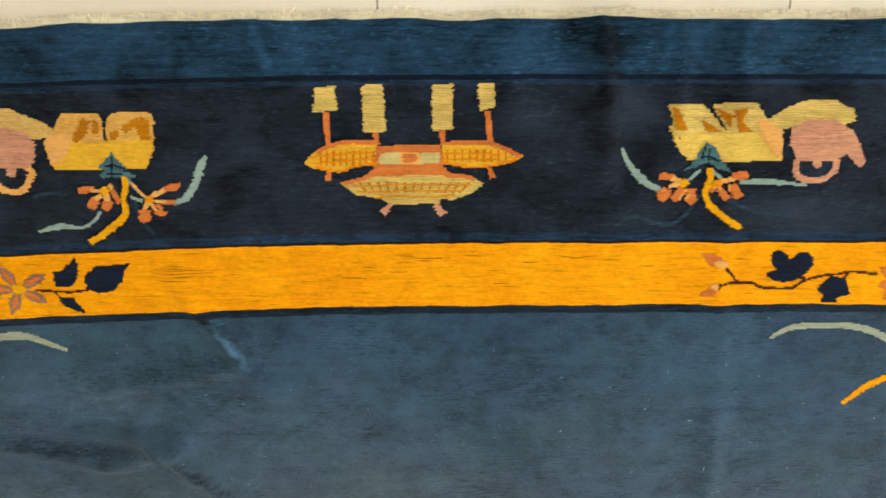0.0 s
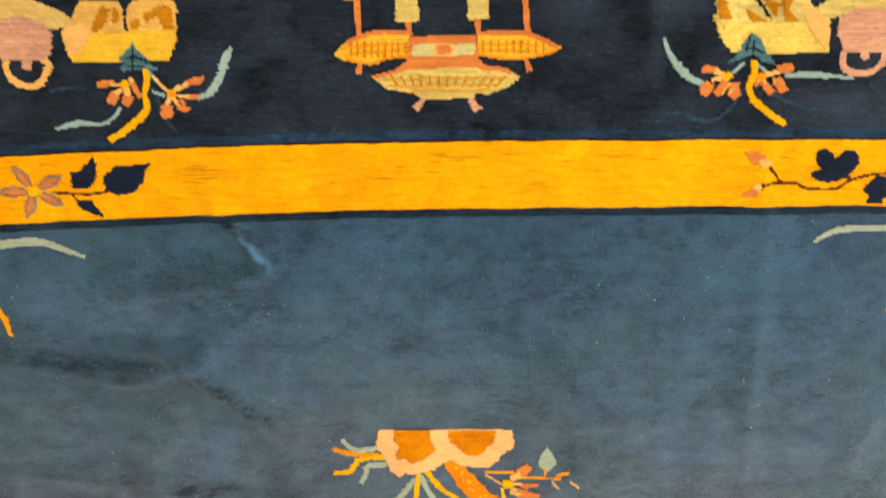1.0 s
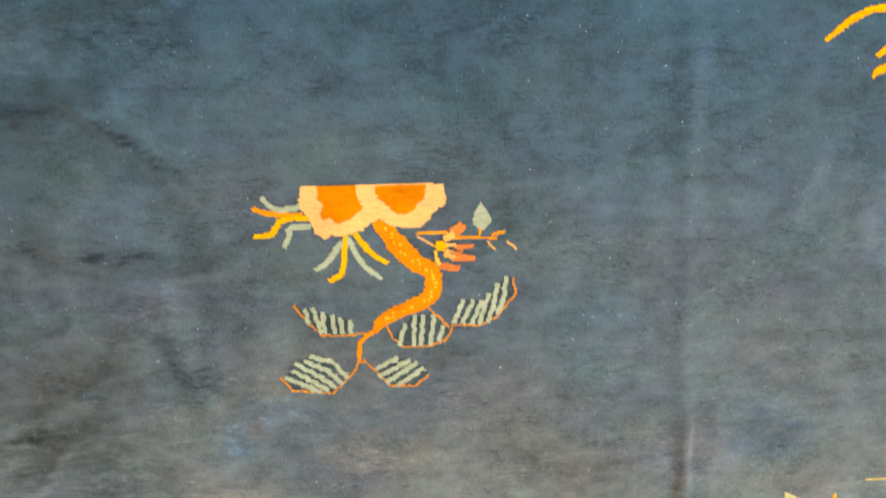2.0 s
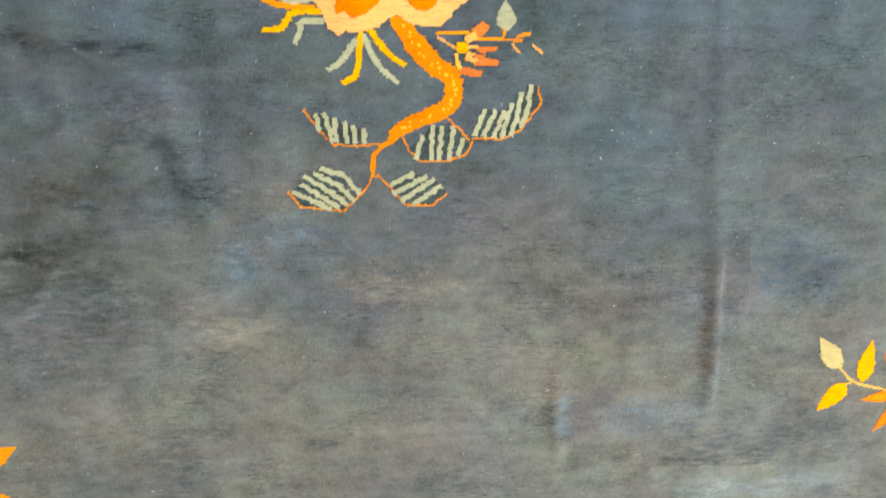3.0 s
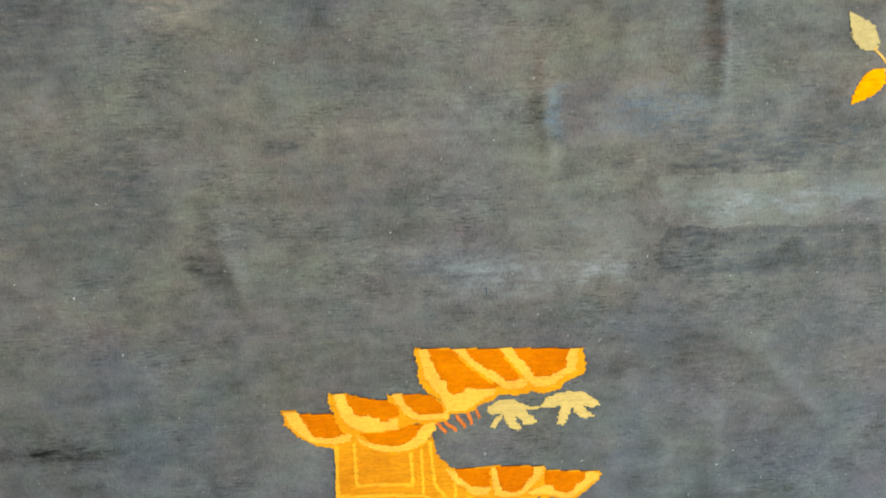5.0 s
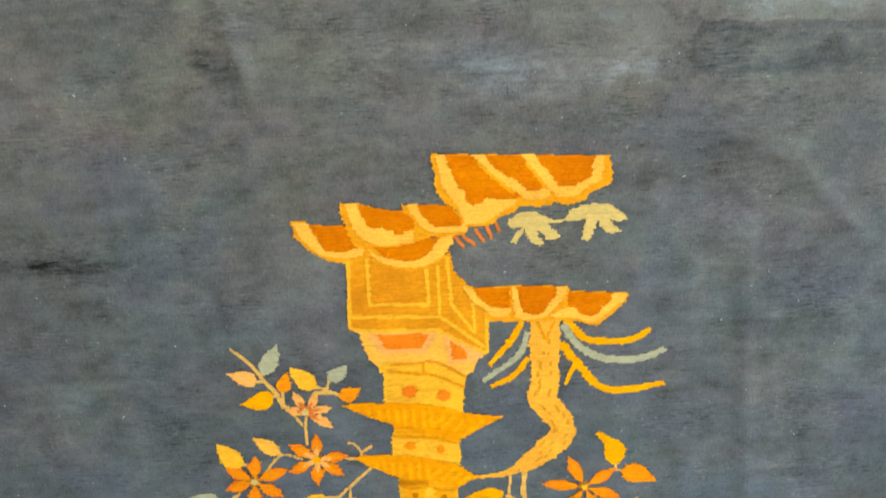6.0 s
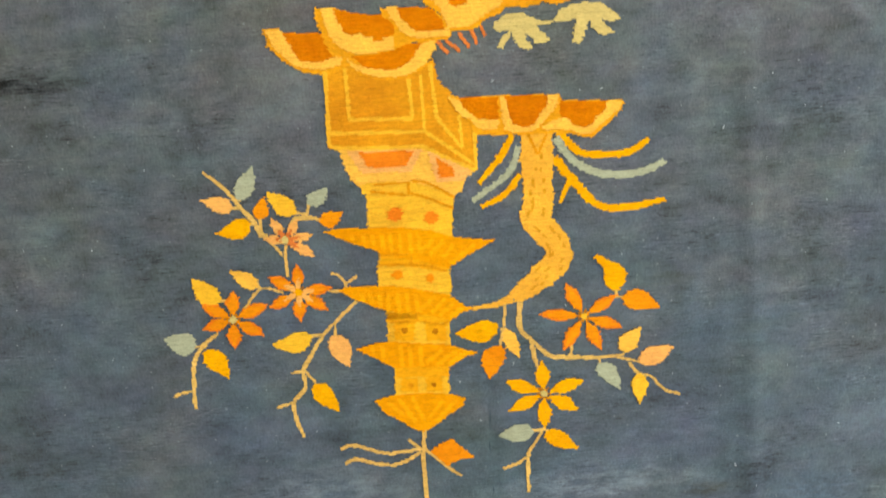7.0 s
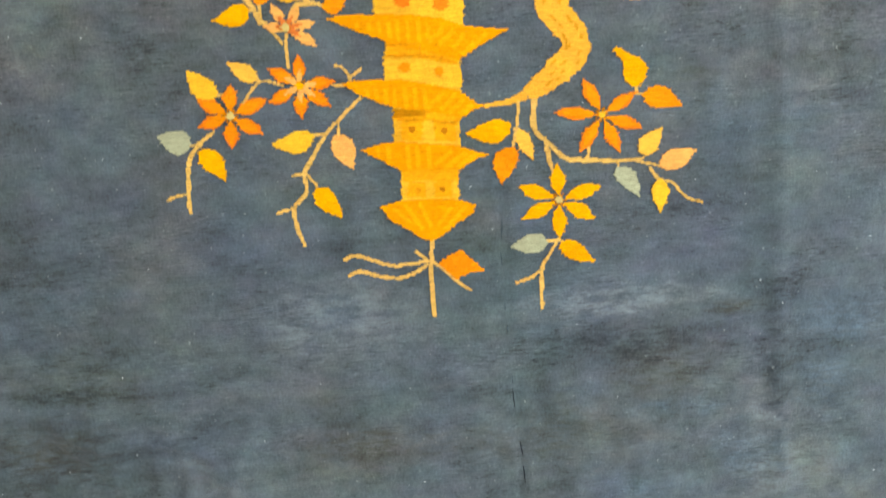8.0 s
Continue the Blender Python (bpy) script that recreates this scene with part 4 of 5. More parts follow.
def right_basket_figure():
    fig = knotted("book_figure", [[(370, 190), (459, 184), (515, 183), (543, 168), (545, 138), (468, 136), (406, 138), (392, 150), (383, 163)]], "corn", rug, 1, "open books, basket and flowers in gold and pink")
    knotted("page", [[(366, 224), (417, 224), (430, 214), (461, 179), (440, 178), (377, 180), (373, 206)]], "sand", fig, 2)
    knotted("page", [[(435, 224), (500, 225), (515, 206), (536, 185), (465, 179), (454, 193)]], "sand", fig, 2)
    knotted("page_shade", [[(503, 203), (522, 198), (543, 180), (546, 155), (542, 141), (512, 176)]], "blush", fig, 3)
    for poly in ([(372, 218), (380, 217), (397, 184), (381, 184)], [(419, 199), (438, 191), (450, 181), (431, 181)], [(441, 217), (466, 206), (463, 188)], [(469, 213), (484, 218), (480, 197), (497, 182), (476, 183)]):
        knotted("mark", [poly], "rust", fig, 4)
    knotted("hat", [[(520, 200), (550, 219), (579, 230), (613, 231), (648, 215), (652, 198), (627, 192), (591, 198), (554, 188), (533, 182)]], "sand", fig, 1)
    knotted("basket", [[(556, 185), (578, 200), (621, 200), (650, 183), (663, 164), (676, 138), (670, 128), (655, 141), (646, 149), (633, 142), (625, 138), (573, 138), (557, 163)]], "pink", fig, 2)
    stroke("basket_handle", [(571, 140), (570, 123), (585, 109), (616, 110), (631, 125), (632, 140)], 9, "pink", fig, 1)
    stroke("basket_drop", [(600, 139), (605, 128)], [15, 8], "pink", fig, 1)
    knotted("calyx", [[(430, 165), (441, 161), (454, 142), (471, 120), (451, 126), (437, 136), (420, 129), (401, 123), (417, 139), (424, 155)]], "teal", fig, 3)
    stroke("stem", [(439, 126), (441, 107), (435, 89), (443, 69), (462, 53), (477, 42), (494, 33)], [8, 10, 8, 9, 9, 9, 9], "gold", fig, 4)
    lines("calyx_vein", [[(436, 157), (437, 138)], [(424, 142), (436, 145)], [(437, 145), (452, 136)], [(429, 161), (427, 145)]], 2.6, "ink", fig, 4)
    lobes(fig, 4, ([(395, 104), (381, 112)], 7, [(361, 114), (372, 113), (385, 112)], 11, "coral"), ([(394, 102), (377, 98)], 6, [(367, 75), (369, 83), (375, 94)], 16, "coral"),
          ([(394, 76), (399, 85), (405, 94)], 3, [(385, 76), (391, 83), (399, 96)], 12, "coral"), ([(405, 78), (411, 87)], 3, [(408, 73), (413, 80), (411, 94)], 17, "coral"))
    knotted("flower_heart", [disc((400, 103), 6.5)], "gold", fig, 6)
    lobes(fig, 4, ([(455, 106), (475, 109)], 7, [(498, 117), (488, 115), (475, 113)], 14, "coral"), ([(454, 100), (458, 93)], 4, [(469, 78), (463, 85), (455, 97)], 10, "coral"),
          ([(471, 102), (470, 92)], 3, [(487, 80), (482, 89), (474, 100)], 14, "coral"), ([(450, 99), (448, 94)], 5, [(443, 89), (446, 94), (450, 101)], 8, "coral"))
    knotted("flower_heart", [disc((452, 103), 6)], "amber", fig, 6)
    stroke("blade", [(299, 157), (313, 133), (339, 105), (365, 91)], [5, 8, 11, 7], "reed", fig, 1)
    stroke("blade", [(487, 105), (532, 105), (563, 103), (588, 101)], [8, 9, 6, 3], "reed", fig, 1)
    lines("tendril", [[(406, 106), (425, 123)], [(441, 125), (460, 108)]], 4.5, "reed", fig, 2)
    lines("tendril", [[(298, 33), (313, 46), (334, 49), (360, 40), (388, 39), (410, 57), (426, 84)], [(470, 78), (493, 67), (525, 57), (570, 54)]], 5.5, "slate", fig, 1)


boat_figure()
left_basket_figure()
right_basket_figure()


# ---------------------------------------------------------------- figures of the orange band
def band_flower_figure():
    fig = stroke("vine_figure", [(-621, -70), (-595, -72), (-564, -73), (-537, -69)], 3.5, "wine", rug, 1, "flower with ink-blue leaves on the orange band")
    c = (-647, -68)
    for tip in [(-676, -29), (-602, -43), (-707, -70), (-664, -110), (-606, -92)]:
        knotted("petal", [leaf_outline(c, tip, 19, 0.0, 0.58)], "mauve", fig, 1)
        knotted("petal_base", [leaf_outline(Vector(c) * 0.85 + Vector(tip) * 0.15, Vector(c) * 0.18 + Vector(tip) * 0.82, 9, 0.0, 0.58)], "coral", fig, 2)
    knotted("flower_heart", [disc(c, 9)], "gold", fig, 3)
    for poly in ([(-590, -39), (-577, -39), (-560, -24), (-552, -15), (-550, -39), (-560, -59), (-569, -65), (-587, -64)], [(-542, -48), (-521, -31), (-485, -28), (-466, -25), (-478, -38), (-481, -54), (-498, -70), (-520, -75), (-537, -68)], [(-587, -82), (-565, -83), (-555, -95), (-547, -108), (-563, -104), (-581, -96)]):
        knotted("leaf", [poly], "ink", fig, 1)
    stroke("twig", [(-593, -73), (-583, -84)], 3, "wine", fig, 1)
    stroke("twig", [(-792, -100), (-756, -92), (-728, -85), (-712, -78)], [4, 4, 5, 5], "wine", fig, 1)
    knotted("leaf", [[(-794, -49), (-766, -40), (-732, -43), (-707, -41), (-717, -53), (-731, -68), (-754, -76), (-784, -74)]], "ink", fig, 1)


def band_vine_figure():
    fig = stroke("vine_figure", [(467, -64), (487, -58), (523, -58), (539, -65), (583, -67), (605, -54), (629, -46), (658, -42), (684, -38), (721, -42)], 3.8, "wine", rug, 1, "thin vine with ink-blue leaves on the orange band")
    stroke("twig", [(477, -33), (490, -45), (497, -54), (510, -58)], [6, 3.5, 3.5, 3.5], "wine", fig, 1)
    stroke("twig", [(466, -65), (473, -60)], 7, "wine", fig, 1)
    lines("twig", [[(591, -50), (598, -46), (607, -52)], [(675, -40), (667, -49)]], 4, "wine", fig, 1)
    for poly, claw in (([(437, -10), (457, -10), (471, -18), (466, -26), (454, -30), (445, -20)], [(458, -23), (471, -19), (480, -26), (475, -31), (463, -33)]), ([(438, -81), (451, -69), (462, -63), (466, -73), (460, -80)], [(456, -63), (465, -57), (469, -65), (465, -72)])):
        knotted("bud", [poly], "coral", fig, 1)
        knotted("petal_base", [claw], "blush", fig, 2)
    knotted("leaf", [[(551, -20), (552, -7), (563, -4), (573, -11), (579, -18), (587, -15), (595, -8), (607, -7), (615, -15), (615, -29), (608, -39), (600, -49), (587, -55), (573, -57), (555, -53), (547, -46), (550, -39), (563, -37), (554, -29)]], "ink", fig, 1)
    knotted("leaf", [[(629, -66), (647, -46), (671, -48), (680, -76), (662, -81), (659, -90), (636, -90), (640, -78)]], "ink", fig, 1)
    flower((760, -57), [(722, -29), (724, -61), (736, -85), (788, -33), (795, -81)], 20, "coral", "gold", fig, 8)


band_flower_figure()
band_vine_figure()


# ---------------------------------------------------------------- ends of the corner figures that reach into the field
fig = figure("corner_figure", [(-797, -198), (-767, -175), (-743, -161), (-710, -152), (-656, -147), (-622, -157), (-585, -172)], [10, 12, 13, 13, 12, 9, 4], "sage", "ends of a flower spray in the field's corner")
stroke("blade", [(-814, -248), (-777, -247), (-750, -249), (-725, -267), (-714, -301)], [9, 10, 10, 10, 7], "marigold", fig)
knotted("leaf", [disc((-791, -319), 12)], "gold", fig)
fig = figure("corner_figure", [(562, -151), (595, -133), (659, -128), (716, -135), (754, -153), (793, -183)], [4, 9, 10, 11, 9, 8], "sage", "ends of a flower spray in the field's corner")
stroke("blade", [(694, -265), (730, -237), (764, -220), (798, -216)], [7, 10, 10, 10], "marigold", fig)
stroke("blade", [(783, -291), (797, -280), (830, -272)], [6, 11, 12], "marigold", fig)
stroke("blade", [(779, -322), (793, -310), (835, -305)], [5, 13, 15], "marigold", fig)


# ---------------------------------------------------------------- rock with a striped-leaf tree
def rock_tree_figure():
    rock = knotted("rock_tree_figure", [[(-132, -471), (-19, -471), (92, -473), (94, -505), (78, -515), (69, -527), (55, -542), (28, -543), (5, -537), (-11, -527), (-26, -533), (-40, -544), (-54, -548), (-76, -552), (-87, -550), (-99, -557), (-112, -546), (-123, -521), (-136, -502)]], "peach", rug, 2, "orange rock with roots and striped-leaf branch")
    knotted("rock_face", [[(-105, -472), (-46, -472), (-45, -492), (-37, -508), (-55, -523), (-66, -529), (-79, -532), (-88, -522), (-102, -526), (-102, -510), (-96, -504), (-106, -492)]], "orange", rock, 3)
    knotted("rock_face", [[(-16, -473), (65, -473), (60, -495), (51, -503), (42, -517), (28, -521), (15, -519), (2, -504), (-11, -494)]], "orange", rock, 3)
    for dye, pts in (("sage", [(-194, -487), (-171, -507), (-131, -503)]), ("amber", [(-208, -504), (-185, -513), (-132, -518)]), ("gold", [(-208, -549), (-183, -546), (-163, -524), (-123, -522)]), ("sage", [(-164, -568), (-155, -552), (-151, -537), (-120, -535)]),
                     ("sage", [(-116, -607), (-96, -593), (-72, -562)]), ("gold", [(-95, -626), (-74, -610), (-65, -550)]), ("sage", [(-11, -626), (-42, -597), (-63, -555)]), ("gold", [(-1, -600), (-28, -580), (-52, -548)])):
        stroke("root", pts, [6.5] + [8.5] * (len(pts) - 1), dye, rock, 1)
    trunk = [(-11, -527), (13, -566), (44, -600), (68, -615), (73, -639), (61, -663), (9, -685), (-15, -699), (-25, -716)]
    stroke("trunk", trunk, [28, 29, 30, 26, 26, 24, 22, 18, 7], "tangerine", rock, 1)
    rnd = random.Random(11)
    path = smooth_line(trunk[:-1], 5)
    for k, p in enumerate(path[2:-2]):
        at = (p[0] + rnd.uniform(-5, 5), p[1] + rnd.uniform(-4, 4))
        knotted("fleck", [disc(at, 2.2)], "butter", rock, 2)
    stroke("branch", [(-22, -710), (-46, -727), (-52, -742), (-53, -767)], [7, 6, 8, 6], "tangerine", rock, 1)
    lines("twig", [[(47, -553), (77, -552), (109, -554)], [(104, -560), (146, -562), (178, -563)], [(168, -558), (190, -553)], [(148, -562), (150, -545)]], 4.2, "amber", rock, 1)
    lines("twig", [[(161, -568), (174, -582)], [(48, -558), (78, -575)], [(192, -569), (210, -583)]], 3, "blush", rock, 1)
    lobes(rock, 2, ([(91, -563), (107, -556)], 12, [(122, -539), (114, -548), (103, -558)], 16, "coral"), ([(93, -573), (110, -572)], 5, [(139, -575), (124, -577), (108, -577)], 8, "coral"),
          ([(93, -582), (104, -585)], 5, [(122, -585), (111, -586), (99, -584)], 6, "coral"), ([(91, -587), (107, -594)], 7, [(141, -595), (122, -595), (104, -595)], 11, "coral"), ([], 0, [(116, -613), (103, -611), (84, -606)], 11, "coral"))
    stroke("petal", [(76, -582), (79, -595), (83, -606)], 6, "cream", rock, 3)
    knotted("flower_heart", [disc((86, -574), 9)], "gold", rock, 4)
    leaf((153, -550), (151, -504), 30, "sage", rock)
    # leaves drawn as an orange rim with pale stripes
    rims = ([(-155, -664), (-134, -694), (-111, -717), (-76, -719), (-43, -716)], [(-10, -697), (3, -727), (21, -744), (64, -744), (92, -734), (102, -714)], [(60, -676), (82, -695), (97, -713)], [(102, -709), (149, -711), (177, -697), (196, -673), (208, -657), (203, -630)],
            [(-185, -788), (-165, -812), (-100, -820), (-65, -786), (-52, -763)], [(-47, -763), (-27, -784), (-5, -811), (38, -813), (62, -794)])
    tips = ([(-66, -695), (-94, -684), (-109, -678), (-125, -671), (-137, -672)], [(88, -708), (72, -693), (55, -692), (40, -691), (25, -704)], [(192, -632), (178, -642), (164, -657), (152, -668), (138, -668), (121, -667)],
            [(-97, -767), (-113, -757), (-133, -755), (-145, -762), (-160, -767), (-177, -789)], [(53, -782), (42, -773), (30, -769), (11, -763), (-27, -781)])
    for rim, tip in zip((rims[0][:-1], rims[1][1:], rims[3], rims[4][:-2], rims[5]), tips):
        knotted("leaf_blade", [rim + tip], "moss", rock, 0.4)
    lines("leaf_rim", [wavy(r, 0.6) for r in rims], 3.0, "copper", rock, 1)
    stripes = ([(-137, -670), (-132, -696)], [(-125, -668), (-112, -714)], [(-109, -676), (-108, -714)], [(-94, -682), (-92, -715)], [(-82, -688), (-78, -716)], [(-66, -693), (-64, -716)],
               [(25, -703), (13, -741)], [(40, -689), (37, -742)], [(55, -690), (49, -743)], [(72, -691), (65, -743)], [(88, -708), (79, -737)],
               [(121, -665), (105, -706)], [(138, -666), (119, -707)], [(152, -667), (135, -709)], [(164, -655), (147, -709)], [(178, -639), (170, -682), (160, -706)], [(192, -629), (187, -668), (177, -694)])
    lines("leaf_stripe", [wavy(p) for p in stripes], 7.2, "sage", rock, 2)
    slant = ([(-177, -789), (-146, -803), (-120, -816)], [(-164, -777), (-136, -795), (-107, -815)], [(-160, -764), (-126, -785), (-93, -810)], [(-145, -760), (-107, -779), (-83, -804)], [(-133, -753), (-97, -765), (-74, -794)],
             [(-27, -781), (11, -761)], [(-23, -795), (30, -767)], [(-11, -806), (42, -771)], [(7, -812), (53, -782)])
    lines("leaf_stripe", [wavy(p) for p in slant], 7.2, "sage", rock, 2)


rock_tree_figure()

# ---------------------------------------------------------------- sprays at both sides of the field
fig = figure("flower_spray", [(744, -1108), (773, -1136), (816, -1150), (869, -1162)], [4, 5, 5, 6], "tan", "gold and orange flower spray beside the field's edge")
leaf((745, -1111), (704, -1053), 37, "linen", fig)
leaf((761, -1140), (712, -1190), 36, "marigold", fig)
leaf((791, -1139), (799, -1060), 33, "gold", fig)
stroke("twig", [(758, -1142), (773, -1137)], 4, "tan", fig)
stroke("twig", [(853, -1036), (899, -1037), (945, -1042)], 4.5, "tan", fig)
flower((882, -1162), [(825, -1083), (897, -1085), (792, -1172), (819, -1234), (941, -1141), (915, -1239)], 24, "amber", "sage", fig, 9)
fig = figure("flower_spray", [(-720, -1228), (-697, -1252), (-675, -1279)], [6, 6, 5], "tan", "orange-leaved spray beside the field's edge")
leaf((-710, -1232), (-640, -1196), 38, "amber", fig)
leaf((-676, -1277), (-651, -1338), 21, "amber", fig)
stroke("leaf_rim", [(-667, -1288), (-652, -1306), (-645, -1321)], 5, "cream", fig, 2)


# ---------------------------------------------------------------- the pagoda
def pagoda_figure():
    tower = knotted("pagoda_figure", [[(-103, -1690), (-67, -1687), (-18, -1703), (32, -1694), (37, -1723), (34, -1788), (34, -1812), (-108, -1802), (-105, -1783)]], "bronze", rug, 1, "gold pagoda with orange roofs, woven upside down")
    # the great box below the roofs
    knotted("side_wall", [[(37, -1696), (54, -1686), (58, -1716), (74, -1733), (89, -1764), (108, -1771), (107, -1849), (32, -1811)]], "bronze", tower, 1)
    lines("moulding", [[(-102, -1692), (-105, -1783)], [(-106, -1782), (-99, -1801), (-33, -1806), (31, -1809)], [(31, -1809), (69, -1831), (105, -1849)], [(-105, -1781), (35, -1788)], [(35, -1788), (70, -1814), (103, -1840)],
                       [(-73, -1690), (-73, -1764)], [(-73, -1763), (18, -1768)], [(17, -1712), (18, -1769)], [(34, -1706), (35, -1788)], [(49, -1692), (51, -1732), (53, -1768)], [(53, -1768), (87, -1815)], [(86, -1766), (87, -1815)], [(107, -1772), (106, -1848)]], 5.4, "butter", tower, 2)
    for poly in ([(-81, -1808), (29, -1813), (11, -1844), (-60, -1842)], [(36, -1815), (100, -1850), (84, -1864), (47, -1863)]):
        knotted("bowl_rim", [poly], "blush", tower, 2)
    knotted("bowl", [[(-91, -1805), (33, -1810), (106, -1848), (88, -1860), (84, -1875), (69, -1886), (5, -1865), (-65, -1864), (-79, -1848), (-87, -1826)]], "cream", tower, 1)
    knotted("bowl_panel", [[(-63, -1811), (17, -1814), (3, -1836), (-52, -1834)]], "ember", tower, 3)
    knotted("bowl_panel", [[(48, -1826), (73, -1844), (70, -1855), (53, -1856)]], "ember", tower, 3)
    lines("ledge", [[(-65, -1865), (-29, -1864), (2, -1866)], [(5, -1866), (39, -1877), (68, -1891)]], 15, "butter", tower, 2)
    lines("ledge_joint", [[(-52, -1869), (-24, -1874), (1, -1878)], [(-46, -1860), (-14, -1860), (4, -1859)], [(5, -1860), (4, -1878)], [(9, -1857), (36, -1864), (72, -1887)], [(7, -1876), (36, -1886), (67, -1902)]], 3.4, "ochre", tower, 3)
    lines("cornice_joint", [[(-46, -1965), (-2, -1965)], [(-47, -1979), (-1, -1982), (24, -1986), (52, -1996)], [(1, -1966), (0, -1982)], [(-39, -2069), (0, -2071)], [(1, -2057), (2, -2071)], [(11, -2072), (37, -2078), (51, -2073)]], 3.2, "ochre", tower, 3.5)
    # four storeys, each with its eave
    knotted("storey", [[(-58, -1861), (1, -1863), (69, -1886), (64, -1936), (66, -1951), (-59, -1926)]], "butter", tower, 1)
    knotted("storey", [[(-45, -1961), (4, -1968), (56, -1989), (57, -2021), (51, -2052), (-52, -2016), (-51, -1987)]], "butter", tower, 1)
    knotted("storey", [[(-42, -2051), (4, -2057), (51, -2067), (49, -2115), (-46, -2104)]], "butter", tower, 1)
    knotted("storey", [[(-38, -2136), (43, -2142), (42, -2194), (-40, -2187)]], "butter", tower, 1)
    for c, r, dye in (((-18, -1905), 10.5, "ember"), ((34, -1914), 9.5, "ember"), ((-22, -1996), 7.5, "amber"), ((26, -2005), 6.5, "amber"), ((-18, -2083), 5, "rust"), ((28, -2088), 4.5, "rust"), ((-16, -2171), 4, "ochre"), ((20, -2172), 4, "rust")):
        knotted("window", [disc(c, r)], dye, tower, 3)
    for poly in ([(-33, -2070), (-3, -2072), (-6, -2100), (-34, -2098)], [(15, -2075), (45, -2077), (43, -2104), (13, -2102)], [(-29, -2158), (-5, -2160), (-6, -2182), (-31, -2180)], [(10, -2159), (33, -2161), (32, -2184), (8, -2182)]):
        knotted("window_frame", [poly], "maize", tower, 2)
    for poly in ([(-44, -1964), (4, -1967), (52, -1988), (50, -1997), (-2, -1985), (-45, -1979)], [(-42, -2053), (51, -2066), (50, -2076), (-43, -2068)], [(-37, -2139), (43, -2143), (43, -2161), (-37, -2156)], [(-42, -2053), (4, -2057), (3, -2069), (-43, -2065)]):
        knotted("cornice", [poly], "maize", tower, 2)
    knotted("eave", [[(-127, -1923), (-101, -1920), (-15, -1925), (36, -1934), (63, -1945), (127, -1954), (99, -1967), (77, -1977), (55, -1992), (16, -1978), (-44, -1963), (-52, -1956), (-86, -1943)]], "honey", tower, 3)
    knotted("eave", [[(-113, -2014), (-96, -2009), (-30, -2013), (7, -2021), (51, -2033), (75, -2052), (88, -2057), (74, -2061), (53, -2072), (16, -2061), (-42, -2051), (-66, -2041), (-93, -2028)]], "honey", tower, 3)
    knotted("eave", [[(-94, -2108), (-67, -2101), (-46, -2099), (46, -2111), (62, -2118), (92, -2127), (69, -2132), (47, -2145), (-41, -2140), (-65, -2125)]], "honey", tower, 3)
    knotted("eave", [[(-73, -2191), (-45, -2185), (-2, -2184), (48, -2190), (67, -2199), (60, -2209), (37, -2223), (15, -2240), (-1, -2247), (-16, -2242), (-36, -2225), (-56, -2215)]], "honey", tower, 3)
    rafters = ([(-85, -1931), (-83, -1939)], [(-69, -1931), (-68, -1943)], [(-54, -1933), (-53, -1949)], [(-40, -1934), (-39, -1956)], [(-28, -1933), (-28, -1962)], [(-14, -1934), (-14, -1964)], [(0, -1935), (1, -1965)], [(14, -1939), (14, -1964)],
               [(35, -1947), (14, -1965)], [(51, -1950), (27, -1970)], [(65, -1956), (47, -1976)], [(97, -1957), (59, -1985)], [(-80, -2021), (-77, -2033)], [(-66, -2021), (-65, -2038)], [(-52, -2024), (-52, -2044)], [(-39, -2024), (-40, -2051)])
    lines("rafter", rafters, 6.4, "lemon", tower, 4)
    rafters = ([(-24, -2023), (-25, -2055)], [(-10, -2024), (-10, -2056)], [(2, -2027), (4, -2057)], [(31, -2034), (6, -2055)], [(47, -2037), (25, -2059)], [(59, -2045), (36, -2065)], [(71, -2054), (51, -2067)],
               [(-70, -2107), (-69, -2119)], [(-55, -2105), (-55, -2127)], [(-27, -2105), (-27, -2139)], [(-12, -2108), (-13, -2140)], [(4, -2109), (3, -2142)], [(37, -2117), (10, -2137)], [(58, -2120), (24, -2143)], [(72, -2124), (43, -2142)])
    lines("rafter", rafters, 6.4, "lemon", tower, 4)
    lines("rafter", ([(-54, -2195), (-31, -2216)], [(-37, -2190), (-13, -2229)], [(-16, -2189), (0, -2226)], [(32, -2198), (9, -2224)], [(52, -2198), (18, -2232)]), 6.4, "lemon", tower, 4)
    stroke("finial", [(-1, -2243), (-5, -2292), (-5, -2361)], [8, 8, 8], "tan", tower, 2)
    lines("streamer", [[(-133, -2266), (-116, -2261), (-95, -2268), (-62, -2280), (-36, -2279), (-8, -2277)], [(-129, -2291), (-109, -2285), (-80, -2295), (-50, -2299), (-28, -2292), (-8, -2281)], [(-26, -2261), (-8, -2278)]], 6, "tan", tower, 1)
    knotted("flag", [[(5, -2282), (25, -2269), (41, -2263), (59, -2281), (73, -2297), (53, -2297), (38, -2303), (31, -2310), (15, -2293)]], "amber", tower, 1)
    stroke("flag_cord", [(0, -2279), (31, -2309), (52, -2325)], [4, 4.5, 4], "tan", tower, 2)
